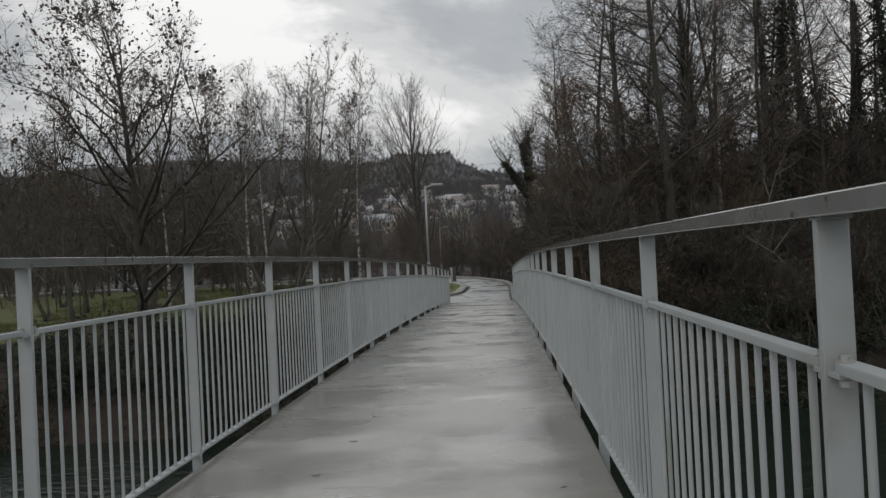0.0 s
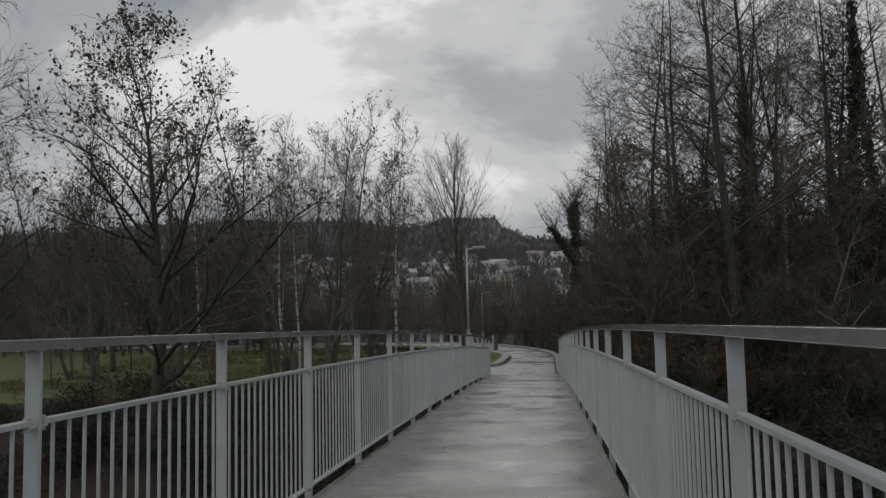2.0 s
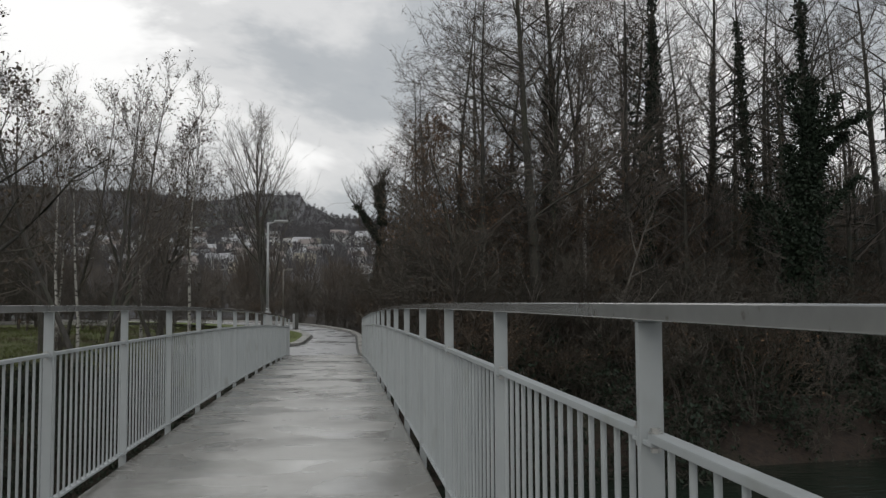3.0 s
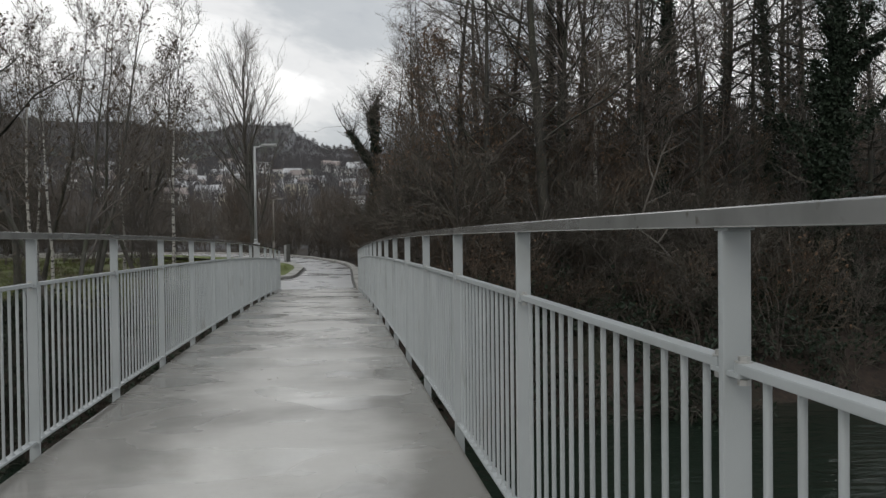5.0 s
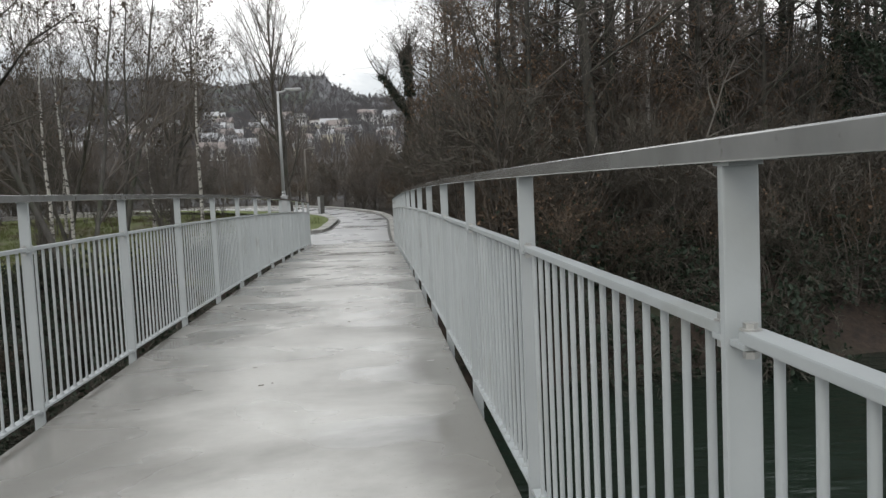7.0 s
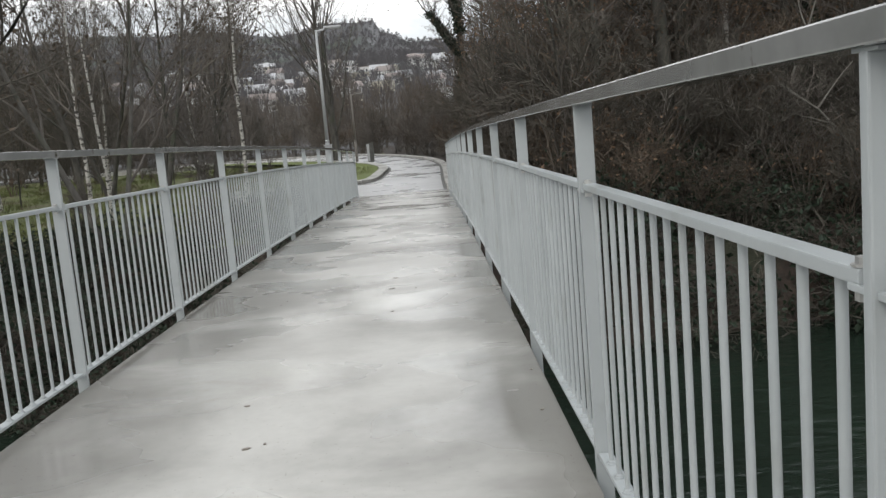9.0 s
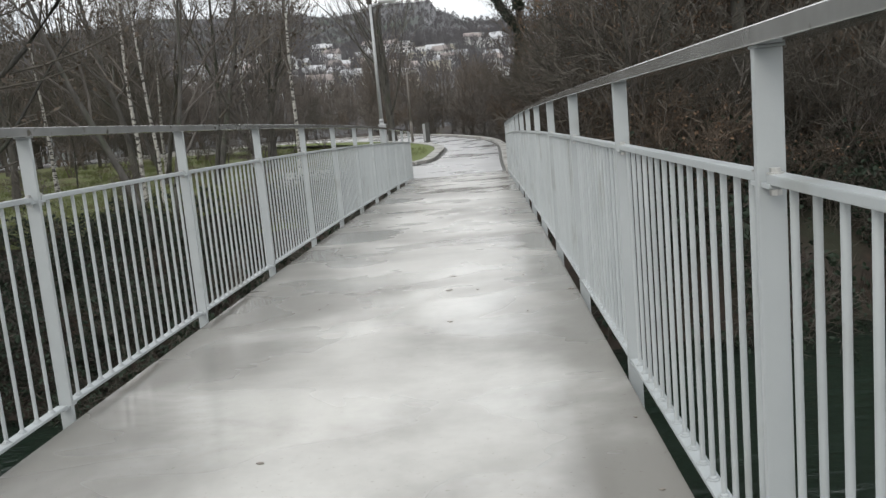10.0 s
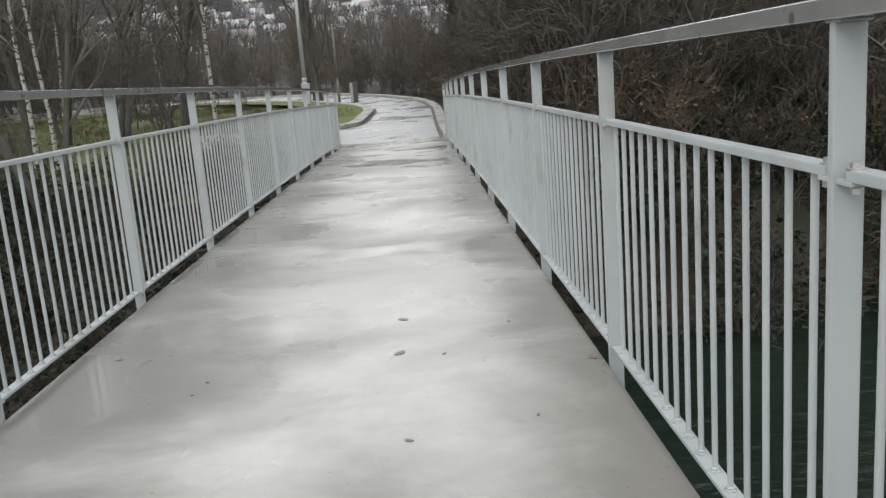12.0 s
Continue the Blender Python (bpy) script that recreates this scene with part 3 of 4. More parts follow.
def bent_line(rng, p, d, length, segs, wobble, lift):
    """Points of a limb that wavers and turns slowly upward (lift > 0) or droops."""
    pts = [p.copy()]
    d = d.normalized()
    for _ in range(segs):
        d = (d + Vector((rng.gauss(0, wobble), rng.gauss(0, wobble), rng.gauss(0, wobble) + lift))).normalized()
        p = p + d * (length / segs)
        pts.append(p)
    return pts


def side_way(rng, d, angle):
    u = d.orthogonal().normalized()
    u.rotate(Matrix.Rotation(rng.uniform(0, 2 * math.pi), 3, d))
    return (d * math.cos(angle) + u * math.sin(angle)).normalized()


def grow(rng, height, radius, start=0.3, limbs=16, subs=6, twigs=5, fine=0, spread_a=0.9, reach=0.42, lean=0.0, lift=0.08, stems=1, thick=1.0, wobble=0.06, lite=False, limb=0.012):
    """Lines of a leafless tree: the trunk's own, and those of limbs and twigs; and the twigs' ends."""
    stem_lines, crown, tips = [], [], []
    for s in range(stems):
        a = rng.uniform(0, 6.28)
        d0 = Vector((lean + (0.28 if stems > 1 else 0) * math.cos(a), (0.28 if stems > 1 else 0) * math.sin(a), 1))
        h = height * (1 if s == 0 else rng.uniform(0.7, 0.95))
        r0 = radius * (1 if s == 0 else rng.uniform(0.6, 0.9))
        tr = bent_line(rng, Vector((0, 0, -0.3)), d0, h, 10, wobble, 0.05)
        rad = [max(0.012, r0 * (1 - 0.93 * (i / 10) ** 0.85)) for i in range(11)]
        rad[0] *= 1.35
        stem_lines.append((tr, rad, (8 if radius > 0.08 else 5) if not lite or radius > 0.08 else 4))
        for i in range(limbs // stems):
            f = start + (1 - start) * ((i + rng.random()) / max(1, limbs // stems)) ** 0.9
            f = min(0.985, f)
            j = min(9, int(f * 10))
            p = tr[j].lerp(tr[j + 1], f * 10 - j)
            rp = rad[j] + (rad[j + 1] - rad[j]) * (f * 10 - j)
            td = (tr[j + 1] - tr[j]).normalized()
            L = height * reach * (1.08 - f) ** 0.75 * rng.uniform(0.65, 1.15) + 0.5
            ld = side_way(rng, td, spread_a * rng.uniform(0.65, 1.15) * (1.15 - 0.4 * f))
            nl, ns, nt = (4, 2, 1) if lite else (6, 4, 2)
            lp = bent_line(rng, p, ld, L, nl, 0.13, lift)
            lr = [max(0.007, min(rp * 0.6, 0.015 + L * limb) * (1 - 0.85 * q / nl)) for q in range(nl + 1)]
            (stem_lines if lr[0] > 0.05 else crown).append((lp, lr, 3 if lite else 5))
            for m in range(subs):
                g = 0.2 + 0.78 * (m + rng.random()) / subs
                jj = min(nl - 1, int(g * nl))
                sp = lp[jj].lerp(lp[jj + 1], g * nl - jj)
                sd = side_way(rng, (lp[jj + 1] - lp[jj]).normalized(), rng.uniform(0.5, 0.95))
                SL = L * rng.uniform(0.3, 0.55) * (1.15 - 0.6 * g) + 0.15
                s_pts = bent_line(rng, sp, sd, SL, ns, 0.15, lift * 1.2)
                s_rad = [max(0.0045, lr[jj] * 0.5 * (1 - 0.8 * q / ns)) for q in range(ns + 1)]
                s_rad[-1] = 0.0 if lite else s_rad[-1]
                crown.append((s_pts, s_rad, 3))
                tips.append(s_pts[-1])
                for w in range(twigs):
                    e = 0.15 + 0.85 * (w + rng.random()) / twigs
                    k = min(ns - 1, int(e * ns))
                    wp = s_pts[k].lerp(s_pts[k + 1], min(1, e * ns - k))
                    wd = side_way(rng, (s_pts[k + 1] - s_pts[k]).normalized(), rng.uniform(0.4, 0.9))
                    WL = SL * rng.uniform(0.28, 0.6) + 0.1
                    w_pts = bent_line(rng, wp, wd, WL, nt, 0.16, lift)
                    crown.append((w_pts, [0.0072 * thick, 0.0] if lite else [0.0065 * thick, 0.0048 * thick, 0.0], 3))
                    tips.append(w_pts[-1])
                    tips.append(w_pts[1])
                    for _ in range(fine):
                        fp = w_pts[0].lerp(w_pts[-1], rng.random())
                        fd = side_way(rng, (w_pts[-1] - w_pts[0]).normalized(), rng.uniform(0.4, 1.0))
                        f_pts = bent_line(rng, fp, fd, WL * rng.uniform(0.35, 0.7), 1, 0.1, lift)
                        crown.append((f_pts, [0.005 * thick, 0.0], 3))
                        tips.append(f_pts[-1])
    return stem_lines, crown, tips


def leaf_mesh(name, rng, places, size, per=1, jitter=0.12):
    """Small pointed leaves, folded along the rib, at the places given."""
    verts, faces = [], []
    for p in places:
        for _ in range(per):
            c = p + Vector((rng.gauss(0, jitter), rng.gauss(0, jitter), rng.gauss(0, jitter)))
            u = Vector((rng.gauss(0, 1), rng.gauss(0, 1), rng.gauss(0, 1))).normalized()
            v = u.orthogonal().normalized()
            v.rotate(Matrix.Rotation(rng.uniform(0, 6.28), 3, u))
            s = size * rng.uniform(0.6, 1.3)
            w = u.cross(v) * s * 0.12
            b = len(verts)
            for q in (c - u * s * 0.5, c + v * s * 0.36 + w, c + u * s * 0.6, c - v * s * 0.36 + w):
                verts.append((q.x, q.y, q.z))
            faces += [(b, b + 1, b + 2), (b, b + 2, b + 3)]
    return raw_mesh(name, verts, faces)


def tree(kind, label, grown, bark, twig, seed, leaves=0, leaf_size=0.07, leaf_mat=None, ivy=0, ivy_wide=0.2, ivy_min=0.12, group="", leaf_name="leaves", one=False):
    """A tree at the origin: trunk with its limbs, crown of twigs, and what leaves it keeps."""
    rng = random.Random(seed)
    stems, crown, tips = grown
    top = empty(kind)
    tagged(top, label, "tree", group)
    if one:
        crown = stems + crown
    else:
        mesh_part("trunk", tubes("trunk", stems), bark, top, smooth=True)
    mesh_part("crown", tubes("crown", crown), twig, top)
    if leaves:
        mesh_part(leaf_name, leaf_mesh("leaves", rng, [rng.choice(tips) for _ in range(leaves)], leaf_size, 1, 0.06), leaf_mat, top)
    if ivy:
        places = []
        for pts, rad, n in stems:
            if rad[0] < ivy_min:
                continue
            for _ in range(int(ivy * (1.0 if rad[0] > 0.12 else 0.12))):
                f = rng.random() ** 1.2 * 0.85 * (len(pts) - 1)
                i = int(f)
                p = pts[i].lerp(pts[i + 1], f - i)
                a = rng.uniform(0, 6.28)
                bulge = 0.5 + 0.7 * noise.noise((p.z * 0.9, a * 0.8, seed))
                r = rad[i] + abs(rng.gauss(0.04, ivy_wide)) * max(0.15, bulge)
                places.append(p + Vector((math.cos(a) * r, math.sin(a) * r, 0)))
        mesh_part("ivy", leaf_mesh("ivy", rng, places, 0.15, 1, 0.05), M_IVY, top, "dark green climbing ivy")
    return top


def stand(ob, x, y, rz=0.0, s=1.0, sink=0.05):
    ob.matrix_basis = pose(x, y, ground_z(x, y) - sink, 0, 0, rz) @ Matrix.Scale(s, 4)
    return ob


def stand_copy(ob, x, y, rz, s, sink=0.05):
    c = copy_thing(ob, pose(0, 0, 0))
    return stand(c, x, y, rz, s, sink)


R = random.Random
LEFT_WOOD, RIGHT_WOOD = "trees of the left bank", "trees of the wooded right bank"

# left bank
alder = stand(tree("alder_tree", "dark alder tree keeping a few withered leaves", grow(R(3), 14.0, 0.23, start=0.14, limbs=34, subs=8, twigs=6, fine=1, reach=0.5, spread_a=1.05, lift=0.07),
                   M_BARK, M_TWIG, 3, leaves=3800, leaf_size=0.13, leaf_mat=M_DEADLEAF, group=LEFT_WOOD), -12.5, 28.9, 200, 1.0)
alder_b = stand(tree("alder_tree", "slender alder tree with withered leaves in the crown", grow(R(5), 12.0, 0.17, start=0.25, limbs=22, subs=7, twigs=6, fine=1, reach=0.34, spread_a=0.75),
                     M_GREYBARK, M_TWIG_GREY, 5, leaves=1500, leaf_size=0.12, leaf_mat=M_DEADLEAF, group=LEFT_WOOD), -13.6, 44.5, 0)
birch = stand(tree("birch_tree", "bare birch tree with a white trunk", grow(R(8), 12.5, 0.095, start=0.3, limbs=24, subs=7, twigs=6, fine=1, reach=0.30, spread_a=0.65, lift=0.05),
                   M_BIRCH, M_TWIG_GREY, 8, leaves=250, leaf_size=0.08, leaf_mat=M_DEADLEAF, group=LEFT_WOOD), -7.3, 44.9, 40)
ash = stand(tree("ash_tree", "bare many-stemmed tree with dark upright limbs", grow(R(11), 12.5, 0.115, start=0.22, limbs=27, subs=7, twigs=6, fine=1, reach=0.36, spread_a=0.7, stems=2),
                 M_GREYBARK, M_TWIG_GREY, 11, leaves=500, leaf_size=0.10, leaf_mat=M_DEADLEAF, group=LEFT_WOOD), -7.9, 31.9, 0, 1.0)
willow = stand(tree("willow_tree", "bare willow tree fanning into many upright shoots", grow(R(14), 12.5, 0.24, start=0.13, limbs=44, subs=7, twigs=4, fine=1, reach=0.62, spread_a=0.66, lift=0.14, limb=0.006),
                    M_GREYBARK, M_TWIG_GREY, 14, group=LEFT_WOOD), -4.9, 57.6, 0)
near_tree = stand(tree("ash_tree", "tall bare tree with drooping outer twigs", grow(R(17), 13, 0.15, start=0.3, limbs=22, subs=8, twigs=6, fine=1, reach=0.40, spread_a=0.95, lift=-0.01),
                       M_BARK, M_TWIG, 17, leaves=120, leaf_size=0.08, leaf_mat=M_DEADLEAF, group=LEFT_WOOD), -24.2, 33.2, 0, 1.35)
for x, y, r, s in ((-11.7, 40.2, 80, 0.92), (-18.6, 48.0, 200, 1.0), (-10.2, 38.0, 140, 0.78), (-15.4, 52.5, 300, 0.9), (-11.0, 52, 100, 0.9)):
    stand_copy(birch, x, y, r, s)
for x, y, r, s in ((-17.2, 42.0, 90, 0.95), (-9.6, 50.5, 210, 0.95), (-23, 47, 10, 1.0), (-20, 39.5, 310, 0.8)):
    stand_copy(alder_b, x, y, r, s)
for x, y, r, s in ((-10.6, 44.6, 250, 1.18), (-13.8, 48, 140, 1.0), (-22.5, 42, 60, 0.9), (-27, 52, 200, 1.05), (-9.6, 49, 10, 0.95), (-33, 47, 100, 1.0)):
    stand_copy(ash, x, y, r, s)
stand_copy(alder, -24.5, 36.5, 190, 0.85)
stand_copy(willow, -16.5, 78, 120, 0.95)
stand_copy(willow, -28, 80, 220, 1.0)

# shrubs
shrub = stand(tree("shrub", "leafless brown shrub with arching twigs", grow(R(21), 3.4, 0.035, start=0.12, limbs=24, subs=5, twigs=5, reach=0.5, spread_a=0.7, stems=6, thick=1.8, wobble=0.1, lite=True),
                   M_TWIG, M_TWIG_GREY, 21, group="shrubs of the river bank"), -6.2, 34.8)
shrub["category"] = "shrub"
shrub_red = stand(tree("shrub", "leafless red-brown shrub with some dead leaves", grow(R(23), 3.0, 0.03, start=0.1, limbs=25, subs=5, twigs=5, reach=0.55, spread_a=0.8, stems=5, thick=1.8, wobble=0.12, lite=True),
                       M_TWIG_RED, M_TWIG_RED, 23, leaves=200, leaf_size=0.08, leaf_mat=M_BROWNLEAF, group="shrubs of the river bank"), 3.6, 37.0)
shrub_red["category"] = "shrub"
thicket = stand(tree("shrub", "tangled grey leafless thicket over the bank", grow(R(25), 4.6, 0.04, start=0.08, limbs=30, subs=5, twigs=5, reach=0.5, spread_a=0.95, stems=6, thick=1.8, lift=0.02, wobble=0.14, lite=True),
                     M_TWIG_GREY, M_TWIG, 25, group="shrubs of the river bank"), 6.0, 35.2)
thicket["category"] = "shrub"
bramble = stand(tree("bramble", "low dark bramble tangle with dark leaves on the bank", grow(R(27), 1.5, 0.014, start=0.05, limbs=32, subs=4, twigs=5, reach=0.95, spread_a=1.1, stems=8, thick=1.8, lift=-0.06, wobble=0.2, lite=True),
                     M_TWIG, M_TWIG, 27, one=True, leaves=850, leaf_size=0.13, leaf_mat=M_IVY, group="brambles of the river bank"), -3.6, 31.0)
bramble["category"] = "shrub"
sapling = stand(tree("sapling", "slender bare sapling with fine brown twigs", grow(R(29), 8.0, 0.05, start=0.08, limbs=30, subs=5, twigs=5, reach=0.26, spread_a=0.75, stems=1, thick=1.75, lift=0.06, lite=True),
                     M_BARK, M_TWIG_GREY, 29, leaves=120, leaf_size=0.08, leaf_mat=M_BROWNLEAF, group="saplings of the wood"), 3.4, 41.0)
sapling_red = stand(tree("sapling", "slender red-brown sapling with fine twigs", grow(R(30), 6.8, 0.045, start=0.06, limbs=30, subs=5, twigs=5, reach=0.3, spread_a=0.85, stems=3, thick=1.75, lift=0.05, lite=True),
                         M_TWIG_RED, M_TWIG_RED, 30, leaves=200, leaf_size=0.08, leaf_mat=M_BROWNLEAF, group="saplings of the wood"), 4.6, 38.5)
rs = R(31)
for _ in range(48):
    x = rs.uniform(-30, -3.2)
    y = shore(x) + rs.uniform(-0.5, 5.0)
    stand_copy(bramble, x, y, rs.uniform(0, 360), rs.uniform(0.5, 0.85), 0.1)
for _ in range(46):
    x = -3.1 - 15 * rs.random() ** 1.4
    y = shore(x) + rs.uniform(-1.0, 7.0)
    stand_copy(bramble, x, y, rs.uniform(0, 360), rs.uniform(0.55, 0.8) if y < 33 else rs.uniform(0.4, 0.55), 0.1)
for _ in range(52):
    x = rs.uniform(3.4, 32)
    y = shore(x) + rs.uniform(-0.8, 5.5)
    stand_copy(bramble, x, y, rs.uniform(0, 360), rs.uniform(0.8, 1.4), 0.1)
for _ in range(74):
    x = rs.uniform(2.4, 36)
    y = shore(x) + rs.uniform(3.5, 27)
    stand_copy(rs.choice((sapling, sapling_red)), x, y, rs.uniform(0, 360), rs.uniform(0.7, 1.25))
for _ in range(11):
    x = rs.uniform(-34, -7)
    y = rs.uniform(45, 54) - 0.1 * (x + 7)
    stand_copy(rs.choice((sapling, sapling_red)), x, y, rs.uniform(0, 360), rs.uniform(0.6, 1.05))
for i in range(40):
    f = i / 39
    line = shifted(dense(WAY_R[3:9], 6), -0.9 - 2.4 * rs.random())
    x, y = line[min(len(line) - 1, int(f * len(line)))]
    stand_copy(rs.choice((shrub, shrub, shrub_red)), x, y, rs.uniform(0, 360), rs.uniform(0.5, 0.8))
for _ in range(7):
    x = rs.uniform(-24, -4.5)
    stand_copy(rs.choice((shrub, sapling)), x, shore(x) + rs.uniform(5, 11), rs.uniform(0, 360), rs.uniform(0.4, 0.75))
for _ in range(14):
    f = rs.random()
    stand_copy(rs.choice((sapling, sapling_red)), 2.2 - 40 * f ** 1.2, 63 + 24 * f ** 0.75 + rs.uniform(0, 12), rs.uniform(0, 360), rs.uniform(0.5, 0.9))
for _ in range(24):
    x = rs.uniform(-34, -4.2)
    y = shore(x) + rs.uniform(0.5, 5.0)
    stand_copy(rs.choice((shrub, shrub, shrub_red)), x, y, rs.uniform(0, 360), rs.uniform(0.25, 0.45))
for _ in range(16):
    x = rs.uniform(-32, -8)
    stand_copy(rs.choice((shrub, thicket)), x, rs.uniform(54, 58) - 0.25 * (x + 8), rs.uniform(0, 360), rs.uniform(0.5, 0.9))
# behind the outer kerb of the bend
for i in range(34):
    f = i / 33
    x, y = 1.6 - 34 * f ** 1.3 + rs.uniform(-0.8, 0.8), 60.5 + 24 * f ** 0.75 + rs.uniform(0, 4)
    stand_copy(rs.choice((shrub, shrub_red, thicket)), x, y + 1.5, rs.uniform(0, 360), rs.uniform(0.5, 0.85))
# wooded right bank, brush
for _ in range(96):
    x = rs.uniform(2.6, 30) if rs.random() < 0.75 else rs.uniform(2.0, 8)
    y = shore(x) + rs.uniform(0.3, 15) + (3.0 if x < 4 else 0)
    if x < 2.4 and y < 52:
        continue
    stand_copy(rs.choice((shrub, shrub_red, thicket, thicket)), x, y, rs.uniform(0, 360), rs.uniform(0.7, 1.3))
for _ in range(24):
    y = rs.uniform(38, 62)
    stand_copy(rs.choice((shrub_red, thicket)), 2.3 + rs.uniform(0, 2.5) - 0.05 * max(0, y - 52) * 2, y, rs.uniform(0, 360), rs.uniform(0.6, 1.0))

# wooded right bank, tall trees
oak = stand(tree("oak_tree", "tall dark bare oak tree", grow(R(41), 20, 0.27, start=0.28, limbs=30, subs=6, twigs=6, fine=1, reach=0.32, spread_a=1.15, lift=0.01, wobble=0.025, limb=0.009, thick=1.25, lite=True),
                 M_BARK, M_TWIG, 41, group=RIGHT_WOOD), 7.2, 36.2)
maple = stand(tree("maple_tree", "tall slim bare tree with ascending limbs", grow(R(43), 18, 0.17, start=0.2, limbs=38, subs=6, twigs=6, fine=1, reach=0.27, spread_a=1.15, lift=0.0, wobble=0.04, limb=0.008, thick=1.3, lite=True),
                   M_BARK, M_TWIG_GREY, 43, leaves=300, leaf_size=0.09, leaf_mat=M_BROWNLEAF, group=RIGHT_WOOD), 5.0, 42.0)
ivy_tree = stand(tree("oak_tree", "bare tree with its trunk wrapped in ivy", grow(R(45), 19, 0.25, start=0.35, limbs=28, subs=6, twigs=6, fine=1, reach=0.33, spread_a=1.05, lift=0.02, wobble=0.04, limb=0.009, thick=1.2, lite=True),
                      M_BARK, M_TWIG, 45, ivy=4200, group=RIGHT_WOOD), 12.6, 38.8)
beech = stand(tree("beech_tree", "young beech tree holding brown winter leaves", grow(R(47), 9.5, 0.10, start=0.12, limbs=34, subs=6, twigs=6, reach=0.30, spread_a=0.95, thick=1.5, lite=True),
                   M_BARK, M_TWIG_RED, 47, leaves=1300, leaf_size=0.10, leaf_mat=M_BROWNLEAF, group=RIGHT_WOOD), 4.2, 45.5)
stand_copy(birch, 9.45, 37.6, 10, 1.35)
stand(tree("oak_tree", "leaning tree smothered in a thick coat of ivy", grow(R(46), 15, 0.26, start=0.3, limbs=22, subs=5, twigs=5, fine=1, reach=0.30, spread_a=0.95, wobble=0.05, lean=0.12, limb=0.022, thick=1.2, lite=True),
           M_BARK, M_TWIG, 46, ivy=7000, ivy_wide=0.42, ivy_min=0.05, group=RIGHT_WOOD), 17.0, 34.8)
for x, y, r, s in ((6.3, 34.4, 15, 1.15), (7.6, 34.2, 130, 1.05), (9.2, 34.8, 250, 1.2), (11.4, 35.0, 70, 1.1), (13.4, 35.4, 190, 1.2)):
    stand_copy(thicket, x, y, r, s)
for x, y, r, s in ((8.8, 39.5, 80, 1.0), (17.5, 44, 140, 1.05), (12.2, 50, 200, 0.95), (22, 47, 250, 1.0), (8.0, 55, 310, 1.0), (27, 44.5, 20, 1.05), (18, 58, 90, 1.1)):
    stand_copy(oak, x, y, r, s)
for x, y, r, s in ((5.0, 35.8, 75, 0.9), (8.2, 37.5, 40, 0.95), (9.8, 39.6, 130, 1.0), (11.2, 37.2, 260, 0.95), (7.6, 43.2, 320, 1.0), (14.6, 39.6, 200, 0.95), (3.6, 49, 90, 0.8), (7.0, 47, 150, 1.0), (9.8, 42.5, 220, 1.05), (13.5, 43, 300, 1.0), (15.8, 50, 30, 1.0), (20, 41.5, 70, 1.0), (24.5, 43.5, 120, 1.05),
                   (4.6, 54, 250, 0.85), (3.4, 59, 10, 0.75), (10.5, 60, 60, 1.0), (29, 50, 180, 1.0), (6.0, 65, 140, 0.9), (33, 44, 310, 1.0)):
    stand_copy(maple, x, y, r, s)
for x, y, r, s in ((18.9, 36.6, 100, 1.05), (18.6, 41.5, 130, 1.0), (16.2, 46.5, 200, 1.0), (10.3, 48, 260, 0.9), (25.5, 40.8, 330, 1.1), (21.5, 52, 50, 1.0)):
    stand_copy(ivy_tree, x, y, r, s)
for x, y, r, s in ((4.0, 35.4, 10, 0.95), (8.4, 41.2, 10, 1.1), (11.8, 42.6, 80, 1.1), (6.6, 40.2, 60, 0.95), (9.5, 37.5, 150, 0.8), (3.2, 53, 30, 0.7), (12, 40, 230, 0.9), (15, 41.5, 300, 1.0), (5.4, 50, 200, 0.9), (19, 48, 20, 1.1), (3.0, 63, 110, 0.7)):
    stand_copy(beech, x, y, r, s)

# pale dead limbs leaning through the brush
def leaning_limb(x, y, lean_x, lean_y, length, radius, seed):
    rng = R(seed)
    main = bent_line(rng, Vector((0, 0, 0)), Vector((lean_x, lean_y, 1)), length, 8, 0.12, -0.04)
    top = empty("dead_limb", x, y, ground_z(x, y) - 0.1)
    tagged(top, "pale dead limb leaning through the brush", "branch", "dead limbs in the brush")
    mesh_part("limb", tubes("limb", [(main, [max(0.012, radius * (1 - 0.1 * i)) for i in range(9)], 6)]), M_PALEBARK, top, smooth=True)
    for _ in range(6):
        a = main[rng.randint(3, 7)]
        pts = bent_line(rng, a, side_way(rng, Vector((lean_x, lean_y, 1)).normalized(), 0.8), rng.uniform(0.8, 2.2), 4, 0.12, 0.03)
        mesh_part("side_branch", tubes("side_branch", [(pts, [0.028, 0.022, 0.016, 0.011, 0.006], 4)]), M_PALEBARK, top)


for x, y, lx, ly, n, r, s in ((8.9, 34.6, 0.22, -0.1, 7.0, 0.065, 1), (12.2, 34.0, -0.35, 0.0, 5.5, 0.05, 2), (10.6, 34.2, 0.2, 0.0, 4.0, 0.045, 3), (15.5, 35.0, -0.5, 0.1, 5.0, 0.05, 4),
                              (5.6, 33.6, 0.4, 0.1, 4.5, 0.045, 5), (7.6, 33.8, -0.6, 0.0, 4.2, 0.04, 6)):
    leaning_limb(x, y, lx, ly, n, r, 200 + s)

